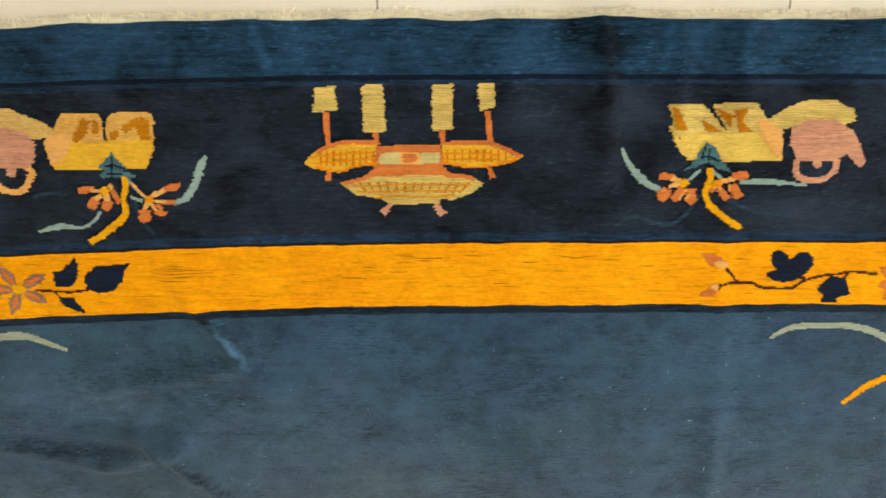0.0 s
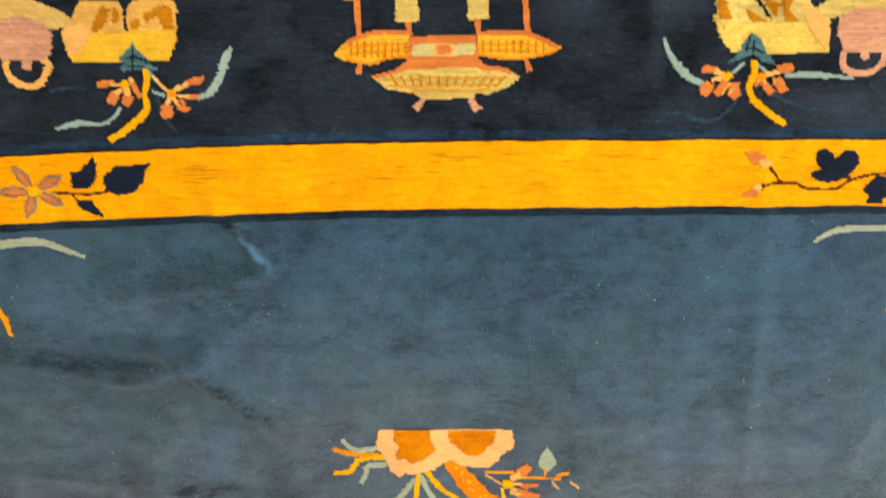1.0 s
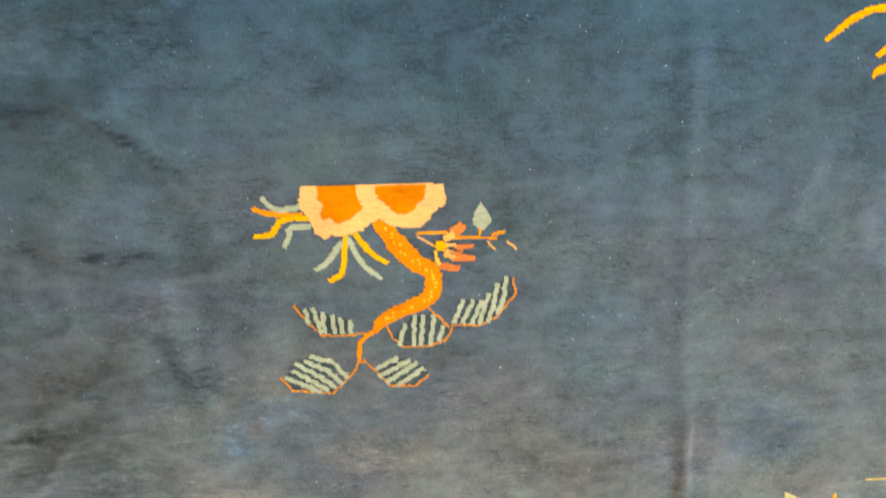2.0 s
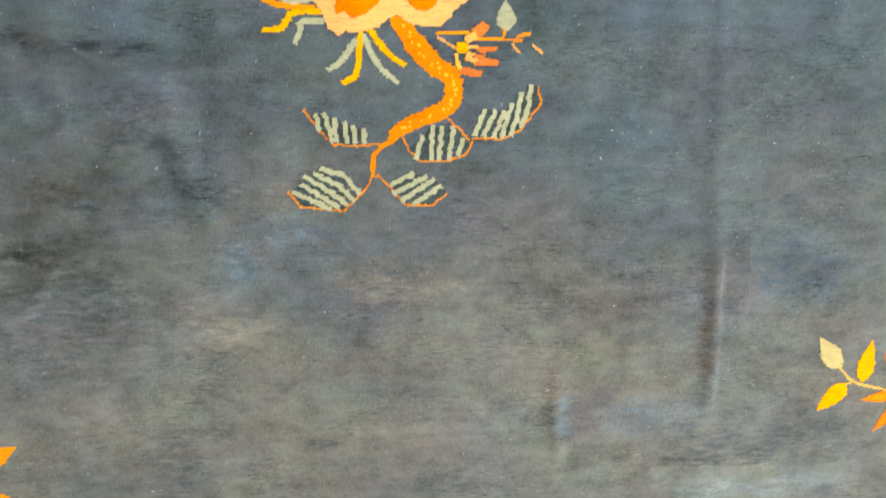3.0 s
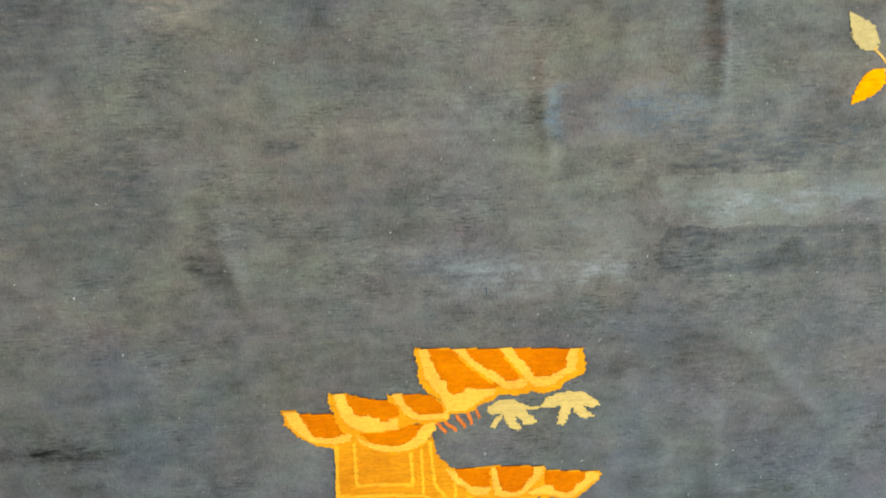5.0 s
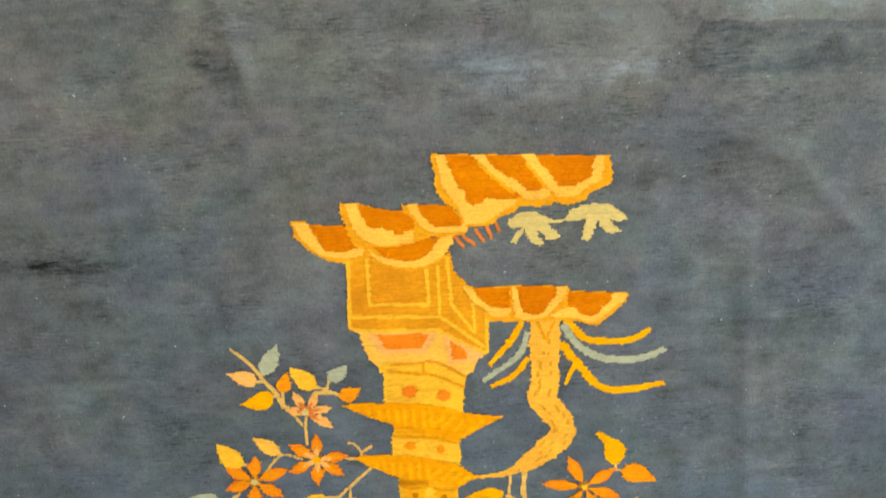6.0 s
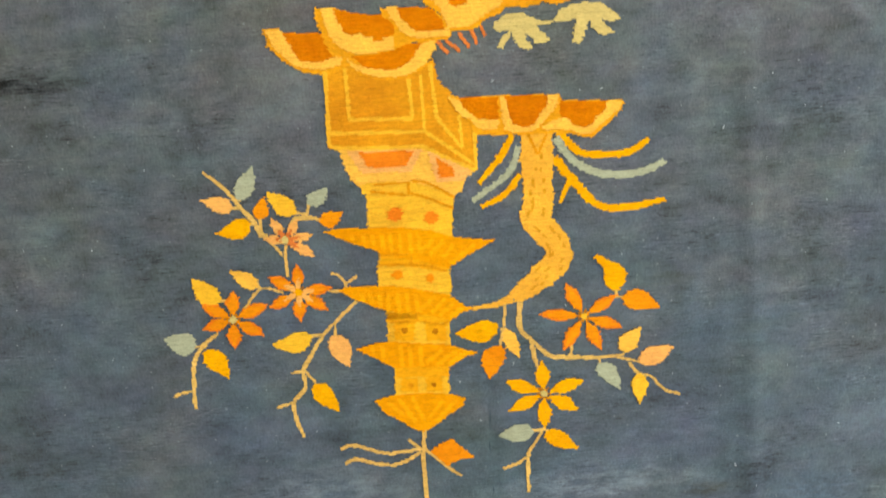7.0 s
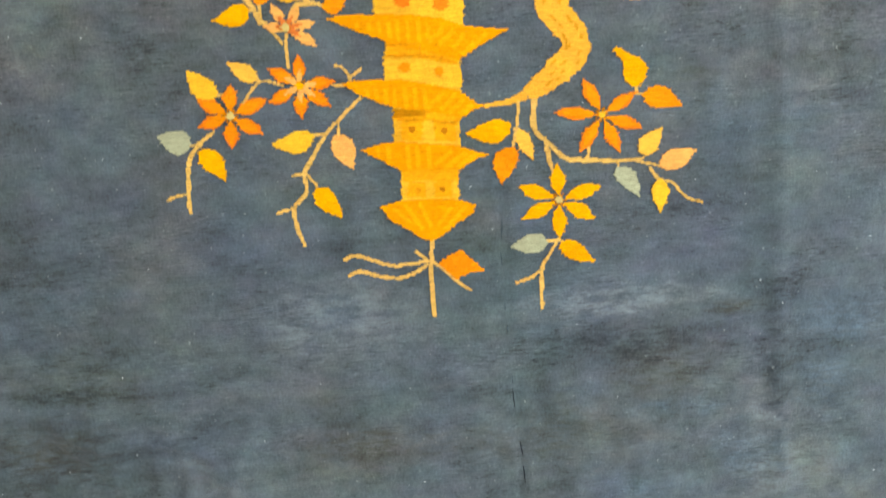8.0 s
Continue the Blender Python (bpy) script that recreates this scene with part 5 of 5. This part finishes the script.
    # roofs: gold edges, broad ragged cream rims, orange faces
    edges = ([(-185, -1629), (-162, -1629), (-158, -1635), (-104, -1639), (-84, -1654), (-62, -1678), (-78, -1693), (-103, -1698), (-134, -1691), (-154, -1679), (-181, -1652), (-179, -1645)],
        [(-66, -1672), (-16, -1672), (30, -1662), (59, -1660), (59, -1668), (50, -1684), (41, -1697), (19, -1708), (-2, -1711), (-27, -1709), (-48, -1702), (-66, -1691), (-74, -1680)],
        [(-109, -1604), (-80, -1606), (-62, -1613), (-36, -1618), (-15, -1620), (15, -1634), (26, -1656), (23, -1670), (-16, -1674), (-50, -1675), (-66, -1672), (-86, -1660), (-98, -1645), (-106, -1626), (-109, -1613)],
        [(-15, -1611), (53, -1615), (69, -1626), (81, -1639), (84, -1655), (77, -1661), (34, -1662), (14, -1655), (0, -1640), (-13, -1626)],
        [(32, -1537), (298, -1551), (300, -1558), (303, -1578), (300, -1594), (281, -1601), (270, -1606), (260, -1617), (235, -1623), (223, -1620), (214, -1616), (210, -1622), (189, -1623), (162, -1621), (156, -1629), (139, -1634), (128, -1639), (120, -1647), (101, -1650), (81, -1649), (74, -1633), (69, -1623), (53, -1613), (43, -1602), (36, -1584), (38, -1568), (34, -1553)],
        [(70, -1742), (76, -1738), (91, -1744), (152, -1744), (234, -1748), (238, -1757), (326, -1763), (324, -1773), (316, -1782), (309, -1790), (294, -1802), (279, -1814), (264, -1811), (247, -1805), (217, -1804), (145, -1801), (113, -1798), (103, -1790), (102, -1777), (83, -1761)])
    for k, poly in enumerate(edges):
        knotted("roof_edge", [poly], "brass", tower, 2 + 0.1 * k)
    faces = ([(-162, -1635), (-104, -1639), (-100, -1654), (-93, -1668), (-85, -1673), (-97, -1679), (-121, -1679), (-135, -1679), (-142, -1668), (-148, -1658), (-156, -1646)],
        [(-62, -1674), (-25, -1674), (0, -1670), (17, -1664), (41, -1662), (34, -1672), (23, -1685), (12, -1693), (0, -1697), (-22, -1697), (-44, -1691)],
        [(-85, -1606), (-62, -1613), (-36, -1618), (-15, -1620), (-9, -1628), (-1, -1635), (4, -1645), (-14, -1655), (-17, -1657), (-29, -1655), (-31, -1649), (-44, -1648), (-47, -1644), (-55, -1647), (-69, -1644), (-78, -1629)],
        [(7, -1612), (52, -1614), (61, -1622), (71, -1634), (73, -1645), (60, -1648), (33, -1647), (21, -1635), (10, -1623)],
        [(53, -1539), (279, -1550), (275, -1581), (248, -1595), (223, -1595), (204, -1599), (174, -1600), (157, -1610), (128, -1611), (114, -1607), (105, -1616), (90, -1618), (81, -1611), (80, -1595), (70, -1594), (62, -1570)],
        [(88, -1744), (146, -1745), (142, -1754), (143, -1778), (114, -1775), (103, -1765), (91, -1753)],
        [(154, -1745), (219, -1748), (214, -1762), (201, -1779), (192, -1792), (179, -1793), (164, -1788), (159, -1772)],
        [(236, -1758), (304, -1763), (299, -1777), (287, -1785), (281, -1793), (269, -1798), (252, -1793), (246, -1783), (233, -1780)])
    for poly in faces:
        knotted("roof", [poly], "orange", tower, 3)
    lines("roof_edge", ([(104, -1551), (123, -1571), (142, -1587), (157, -1600)], [(175, -1554), (191, -1574), (209, -1599), (220, -1608)]), 10, "brass", tower, 3.3)
    rims = ([(-182, -1630), (-162, -1630), (-155, -1642), (-144, -1663), (-135, -1677), (-102, -1679), (-83, -1673), (-77, -1677), (-78, -1685), (-103, -1690), (-132, -1686), (-150, -1678), (-171, -1653)],
        [(-70, -1677), (-59, -1685), (-44, -1692), (-26, -1696), (0, -1697), (14, -1692), (29, -1681), (35, -1669), (42, -1663), (59, -1660), (57, -1673), (45, -1689), (32, -1698), (19, -1705), (-2, -1708), (-25, -1706), (-47, -1699), (-63, -1689)],
        [(-99, -1605), (-84, -1606), (-81, -1618), (-71, -1641), (-60, -1647), (-56, -1645), (-48, -1643), (-46, -1643), (-40, -1648), (-30, -1648), (-30, -1655), (-15, -1657), (-13, -1652), (0, -1651), (-1, -1669), (-25, -1671), (-58, -1671), (-74, -1663), (-88, -1648), (-96, -1627)],
        [(-7, -1610), (7, -1611), (8, -1621), (19, -1635), (33, -1647), (60, -1647), (81, -1645), (81, -1656), (55, -1657), (25, -1654), (10, -1643), (6, -1632), (-2, -1624)],
        [(39, -1538), (53, -1539), (55, -1554), (62, -1568), (67, -1581), (70, -1592), (80, -1593), (80, -1610), (90, -1616), (105, -1615), (114, -1606), (130, -1611), (156, -1609), (155, -1619), (135, -1628), (124, -1635), (110, -1644), (81, -1644), (74, -1630), (70, -1618), (57, -1601), (47, -1584), (43, -1560)])
    for poly in rims:
        knotted("roof_rim", [poly], "cream", tower, 4)
    rims = ([(92, -1541), (113, -1542), (119, -1555), (130, -1565), (142, -1576), (158, -1581), (163, -1587), (171, -1597), (186, -1600), (199, -1596), (207, -1599), (208, -1607), (200, -1613), (181, -1613), (168, -1608), (157, -1598), (145, -1588), (125, -1573), (110, -1557)],
        [(168, -1544), (186, -1544), (192, -1555), (200, -1564), (210, -1575), (218, -1589), (223, -1594), (248, -1593), (261, -1586), (273, -1580), (275, -1563), (279, -1550), (291, -1551), (289, -1573), (287, -1587), (273, -1592), (260, -1600), (250, -1608), (235, -1611), (223, -1610), (211, -1599), (199, -1584), (187, -1569), (175, -1556)],
        [(70, -1740), (88, -1747), (90, -1755), (103, -1767), (112, -1776), (142, -1778), (141, -1791), (124, -1792), (112, -1788), (104, -1776), (91, -1770), (81, -1757)],
        [(146, -1744), (154, -1746), (157, -1759), (159, -1774), (164, -1786), (179, -1792), (193, -1790), (205, -1776), (217, -1760), (217, -1748), (232, -1749), (230, -1761), (218, -1777), (203, -1791), (192, -1798), (166, -1799), (152, -1793), (149, -1776)],
        [(207, -1792), (235, -1782), (246, -1784), (252, -1794), (271, -1799), (283, -1792), (288, -1783), (299, -1778), (303, -1765), (309, -1762), (324, -1764), (320, -1774), (303, -1788), (290, -1798), (277, -1808), (260, -1807), (247, -1801), (230, -1798), (213, -1800)])
    for poly in rims:
        knotted("roof_rim", [poly], "cream", tower, 4)
    lines("bracket", [[(61, -1661), (76, -1680)], [(74, -1661), (94, -1678)], [(93, -1652), (108, -1674)], [(111, -1646), (119, -1669)], [(123, -1639), (131, -1659)]], 5, "coral", tower, 2)


pagoda_figure()


# ---------------------------------------------------------------- trees and flowers round the pagoda
def pagoda_tree_figure():
    trunk_line = [(198, -1798), (196, -1860), (195, -1903), (190, -1929), (217, -1964), (220, -1991), (196, -2014), (172, -2032), (149, -2045)]
    tree = stroke("tree_figure", trunk_line, [44, 44, 44, 42, 40, 38, 36, 30, 18], "wheat", rug, 1, "gold tree with gold whisker branches")
    rnd = random.Random(3)
    spine = smooth_line(trunk_line, 6)
    for k in range(3, len(spine) - 8, 2):
        p, q = spine[k], spine[k + 2]
        along = (q - p).normalized()
        for side in (-1, 1):
            if rnd.random() < 0.35:
                continue
            off = side * rnd.uniform(2, 13)
            a = p + Vector((-along[1], along[0])) * off
            stroke("bark_mark", [a, a + along * rnd.uniform(6, 13)], 3.0, "bark", tree, 2)
    stroke("bark_mark", [(186, -1803), (193, -1821), (198, -1832), (206, -1817), (213, -1804)], 4, "ochre", tree, 2)
    for dye, pts, wide in (("gold", [(162, -1802), (144, -1831), (108, -1869)], 10), ("sage", [(170, -1819), (153, -1857), (97, -1894)], 9), ("gold", [(170, -1860), (146, -1887), (110, -1904)], 8.5),
                           ("gold", [(232, -1804), (259, -1833), (289, -1839), (331, -1839), (362, -1821)], 10), ("sage", [(226, -1810), (246, -1841), (280, -1864), (322, -1871), (357, -1867), (384, -1855)], 10.5),
                           ("gold", [(222, -1839), (249, -1876), (283, -1913), (330, -1920), (383, -1912)], 11), ("gold", [(243, -1873), (227, -1906)], 8)):
        stroke("whisker", pts, [wide] * (len(pts) - 1) + [wide * 0.7], dye, tree, 1)
    # pale hand-shaped leaves under the upper roof
    for poly in ([(156, -1635), (168, -1630), (189, -1632), (197, -1638), (214, -1644), (230, -1646), (222, -1650), (201, -1649), (207, -1655), (219, -1663), (222, -1673), (204, -1674), (196, -1664), (188, -1658), (190, -1669), (198, -1679), (192, -1683), (179, -1678), (171, -1662), (169, -1656), (165, -1665), (154, -1678), (148, -1676), (155, -1663), (166, -1654), (151, -1655), (144, -1648), (147, -1641)],
                 [(230, -1644), (241, -1631), (256, -1625), (276, -1622), (301, -1625), (309, -1632), (322, -1641), (326, -1649), (313, -1651), (301, -1648), (293, -1640), (301, -1653), (313, -1663), (317, -1668), (300, -1669), (288, -1661), (280, -1644), (276, -1657), (271, -1669), (267, -1679), (257, -1677), (259, -1661), (264, -1645), (251, -1646), (234, -1647)]):
        knotted("hand_leaf", [poly], "straw", tree, 1)
    # hanging branches with leaves and flowers
    stroke("branch", [(149, -2045), (121, -2054), (87, -2057)], [14, 8, 6], "wheat", tree, 1)
    stroke("branch", [(160, -2048), (157, -2092), (176, -2115), (200, -2139), (229, -2144), (276, -2148), (314, -2147)], [9, 9, 7, 7, 8, 6, 5], "tan", tree, 1)
    stroke("branch", [(174, -2114), (176, -2138), (182, -2158)], [8, 8, 5], "tan", tree, 1)
    lines("branch", [[(136, -2054), (133, -2086), (124, -2121)], [(225, -2144), (233, -2138), (235, -2124)], [(127, -2092), (135, -2093)]], 5, "tan", tree, 1)
    stroke("leaf_tip", [(294, -2005), (284, -1996), (277, -1989)], [14, 12, 4], "gold", tree, 1)
    lines("branch", [[(303, -2150), (339, -2160)], [(322, -2160), (336, -2179), (355, -2185), (376, -2208), (399, -2217)], [(276, -2148), (278, -2161)], [(300, -2054), (317, -2056)], [(306, -2054), (306, -2043)]], 4.6, "tan", tree, 1)
    for base, tip, wide, dye, curve in (((124, -2089), (57, -2095), 36, "gold", 0.05), ((126, -2118), (106, -2172), 36, "amber", -0.1), ((134, -2093), (154, -2140), 22, "cream", 0.0),
                                        ((308, -2045), (286, -1994), 36, "gold", -0.12), ((315, -2056), (372, -2078), 34, "amber", 0.06), ((310, -2141), (342, -2104), 30, "cream", 0.0),
                                        ((337, -2160), (392, -2139), 32, "blush", 0.0), ((274, -2157), (307, -2203), 28, "sage", 0.05), ((338, -2179), (337, -2229), 25, "butter", 0.0),
                                        ((169, -2259), (113, -2264), 32, "sage", 0.0), ((187, -2263), (238, -2295), 29, "gold", 0.0)):
        leaf(base, tip, wide, dye, tree, curve, 2)
    flower((255, -2081), [(230, -2028), (306, -2052), (314, -2104), (280, -2137), (221, -2133), (186, -2073)], 23, "amber", "butter", tree, 5, None, 2)
    flower((188, -2199), [(187, -2146), (251, -2182), (241, -2231), (187, -2256), (133, -2224), (129, -2175)], 25, "gold", "straw", tree, 5.5, None, 2)
    stroke("branch", [(187, -2254), (171, -2280), (160, -2297), (157, -2332), (157, -2361)], [4, 5, 7, 7, 7], "tan", tree, 1)
    lines("branch", [[(157, -2303), (139, -2313), (119, -2319)], [(163, -2258), (193, -2260)]], 5, "tan", tree, 1)


def left_spray_figure():
    fig = stroke("flower_spray", [(-295, -1823), (-273, -1842), (-256, -1863), (-245, -1880), (-228, -1901), (-221, -1918), (-203, -1931), (-187, -1935)], [4, 6, 6, 7, 8, 8, 6, 5], "tan", rug, 1, "flower spray with gold, blush and sage leaves")
    lines("branch", [[(-205, -1934), (-191, -1953)], [(-219, -1894), (-218, -1917)], [(-167, -1892), (-150, -1894), (-143, -1879)], [(-185, -1938), (-186, -1961), (-186, -1987)], [(-247, -1880), (-261, -1879)], [(-226, -1905), (-236, -1904)], [(-253, -1866), (-244, -1867)]], 5, "tan", fig, 1)
    stroke("branch", [(-176, -1915), (-168, -1902), (-154, -1901), (-138, -1902), (-127, -1908)], [6, 7, 7, 6, 5], "tan", fig, 1)
    stroke("branch", [(-150, -1894), (-148, -1902)], 6, "tan", fig, 1)
    lines("branch", [[(-125, -2014), (-103, -2015)], [(-195, -2010), (-229, -2003), (-260, -2036)], [(-229, -2004), (-233, -1992)], [(-297, -2017), (-277, -2018)], [(-102, -2015), (-101, -2005), (-110, -1991), (-122, -1987)], [(-101, -2005), (-84, -1994)]], 4.6, "tan", fig, 1)
    stroke("branch", [(-303, -2068), (-324, -2083), (-341, -2107), (-347, -2150), (-348, -2182)], [5, 7, 7, 7, 7], "tan", fig, 1)
    lines("branch", [[(-347, -2154), (-363, -2155), (-379, -2161)], [(-341, -2084), (-322, -2087)], [(-123, -2065), (-124, -2084)], [(-177, -2135), (-161, -2156)], [(-175, -2135), (-197, -2138)], [(-163, -2082), (-143, -2082)], [(-196, -2184), (-226, -2191)]], 4.8, "tan", fig, 1)
    stroke("branch", [(-88, -2033), (-117, -2058), (-145, -2085), (-170, -2121), (-179, -2137), (-178, -2163), (-197, -2184), (-196, -2214), (-187, -2243)], [5, 6, 6, 7, 7, 7, 7, 7, 5], "tan", fig, 1)
    for base, tip, wide, dye, curve in (((-248, -1868), (-221, -1819), 28, "sage", -0.03), ((-257, -1879), (-301, -1864), 26, "blush", 0.0), ((-233, -1902), (-285, -1915), 32, "gold", 0.08), ((-221, -1898), (-209, -1866), 23, "amber", 0.0),
                                        ((-167, -1895), (-206, -1858), 30, "butter", 0.0), ((-146, -1881), (-114, -1858), 24, "sage", -0.05), ((-129, -1910), (-95, -1895), 26, "amber", -0.05),
                                        ((-232, -2000), (-272, -1972), 25, "cream", 0.0), ((-295, -2020), (-331, -1979), 34, "butter", 0.05), ((-337, -2086), (-383, -2068), 38, "sage", 0.0), ((-324, -2092), (-292, -2139), 32, "gold", 0.05),
                                        ((-161, -2083), (-222, -2091), 34, "butter", 0.08), ((-128, -2084), (-107, -2135), 34, "blush", 0.0), ((-164, -2158), (-129, -2204), 32, "gold", 0.0)):
        leaf(base, tip, wide, dye, fig, curve, 2)
    flower((-184, -1931), [(-202, -1898), (-162, -1902), (-142, -1927), (-142, -1960), (-214, -1928)], 17, "blush", "straw", fig, 5.5, "coral", 2)
    flower((-172, -2012), [(-171, -1968), (-123, -2008), (-131, -2044), (-175, -2058), (-219, -2034), (-215, -1984)], 22, "amber", "gold", fig, 6, "blush", 2)
    flower((-276, -2047), [(-271, -2002), (-219, -2026), (-232, -2076), (-279, -2094), (-323, -2060), (-321, -2020)], 24, "amber", "straw", fig, 6, None, 2)


pagoda_tree_figure()
left_spray_figure()

# a rewoven strip, paler than the field
soak(knotted("repair", [[(424, -1283), (470, -1286), (516, -1284), (570, -1289), (634, -1286), (720, -1290), (804, -1288), (809, -1373), (700, -1366), (637, -1370), (570, -1365), (509, -1369), (470, -1362), (440, -1364), (428, -1351), (436, -1336), (420, -1322), (429, -1305), (414, -1296)]], "patch", rug, 0.4, "paler rewoven strip in the field"), [(0.520, -1.325, 0.130, 0.050, 0.0, 0.28, "mist"), (0.640, -1.330, 0.160, 0.016, 0.0, 0.35, "pale")], [])
# and a smoother, darker one below it
soak(knotted("repair", [[(421, -1396), (416, -1412), (422, -1425), (420, -1436), (478, -1439), (537, -1440), (604, -1445), (711, -1448), (773, -1453), (768, -1377), (707, -1373), (651, -1373), (609, -1368), (551, -1368), (484, -1362), (435, -1362), (428, -1374)]], "dark_patch", rug, 0.15, "darker rewoven block in the field"), [(0.600, -1.405, 0.300, 0.080, 0.0, 0.60, "steel"), (0.562, -1.430, 0.164, 0.012, 0.0, 0.40, "grey"), (0.470, -1.375, 0.050, 0.012, 0.0, 0.50, "grey")], [])


def cracks(paths, wide, dye):
    """Opened seams of the pile: thin ribbons (mm) that taper at both ends."""
    for path in paths:
        line = smooth_line(path, 5) if len(path) > 2 else [Vector(path[0]).lerp(Vector(path[1]), k / 6) for k in range(7)]
        bm = bmesh.new()
        pairs = []
        for k, p in enumerate(line):
            d = line[min(k + 1, len(line) - 1)] - line[max(k - 1, 0)]
            side = Vector((-d[1], d[0])).normalized() * (wide / 2) * (0.25 + math.sin(math.pi * k / (len(line) - 1)))
            drift = noise.noise((p[0] * 0.2, p[1] * 0.2, 3)) * 0.8
            ends = [((p[0] + e * side[0]) / 1000, (p[1] + drift + e * side[1]) / 1000) for e in (-1, 1)]
            pairs.append([bm.verts.new((x, y, lift(x, y) + 0.0007)) for x, y in ends])
        for (a, b), (c, d) in zip(pairs, pairs[1:]):
            bm.faces.new((a, c, d, b))
        bmesh.ops.recalc_face_normals(bm, faces=bm.faces)
        part("slit", bm, DYE[dye], rug)


# where a fold has split the pile: fine dark slits
cracks([[(149, -1440), (149, -1457)], [(104, -2219), (101, -2253)], [(99, -2270), (100, -2291)], [(101, -2347), (101, -2360)], [(103, -2382), (103, -2395)], [(106, -2462), (106, -2475)]], 1.1, "slate")
cracks([[(105, -2480), (107, -2514)], [(112, -2565), (115, -2590)], [(115, -2604), (116, -2631)]], 1.4, "night")

# rows that have opened in the orange band
cracks([[(202, -13), (221, -14), (239, -17), (257, -14), (272, -13)], [(-48, -13), (-17, -14)], [(-35, -17), (6, -17), (42, -16)], [(-17, -21), (10, -22)], [(-135, -50), (-94, -50)], [(-102, -32), (-77, -33)], [(-407, -30), (-379, -31)], [(-430, -44), (-390, -43), (-334, -41)], [(-400, -49), (-368, -48)], [(339, -30), (367, -30)], [(105, -58), (133, -58)], [(492, -18), (515, -19)], [(-420, -34), (-372, -35)], [(-415, -38), (-350, -37)], [(-425, -54), (-380, -55)], [(280, -20), (310, -21)], [(60, -12), (96, -13)], [(-60, -40), (-28, -40)], [(150, -24), (181, -24)]], 0.75, "wine")

# ---------------------------------------------------------------- lint
FLECKS = [(-0.487, -1.429), (-0.419, -1.286), (-0.377, -0.748), (-0.380, -0.752), (0.321, -0.699), (-0.310, -0.697), (-0.378, -0.750), (0.590, -0.721), (-0.432, -1.287), (-0.485, -1.428), (0.545, -1.740), (0.228, -2.062), (0.366, -0.276), (0.443, -0.298), (0.138, -1.722), (0.264, -1.744), (0.296, -1.744), (-0.471, -1.926), (-0.020, -2.002), (0.534, -1.446)]
bm = bmesh.new()
rnd = random.Random(21)
for k in range(170):
    x, y, a = rnd.uniform(-0.85, 0.85), rnd.uniform(-2.85, -0.12), rnd.uniform(0, 3.14)
    n = 1 if rnd.random() < 0.85 else 3
    if k < len(FLECKS):
        (x, y), n = FLECKS[k], 3
    dx, dy = math.cos(a), math.sin(a)
    long, wide = rnd.uniform(0.0007, 0.0018) * (1 if n == 1 else 1.8), rnd.uniform(0.0003, 0.0005)
    z = lift(x, y) + 0.0006
    ring = []
    for u in (-1, 0, 1):
        cx, cy = x + dx * u * long + dy * 0.3 * long * u * u, y + dy * u * long - dx * 0.3 * long * u * u
        w = wide * (1 - 0.5 * abs(u))
        ring.append([bm.verts.new((cx - dy * w, cy + dx * w, z)), bm.verts.new((cx, cy, z + w * 1.5)), bm.verts.new((cx + dy * w, cy - dx * w, z))])
    for s in range(2):
        for q in range(2):
            bm.faces.new((ring[s][q], ring[s + 1][q], ring[s + 1][q + 1], ring[s][q + 1]))
tagged(part("lint", bm, LINT), "pale lint flecks on the rug's pile", "lint", kind="stuff")

# ---------------------------------------------------------------- floor tiles
for i in range(-5, 5):
    for j in range(-8, 3):
        ob = new("tile", tile_mesh)
        ob.location = (TILE_X + i * TILE_SIDE, TILE_Y + j * TILE_SIDE, 0.0)
        ob.parent = screed
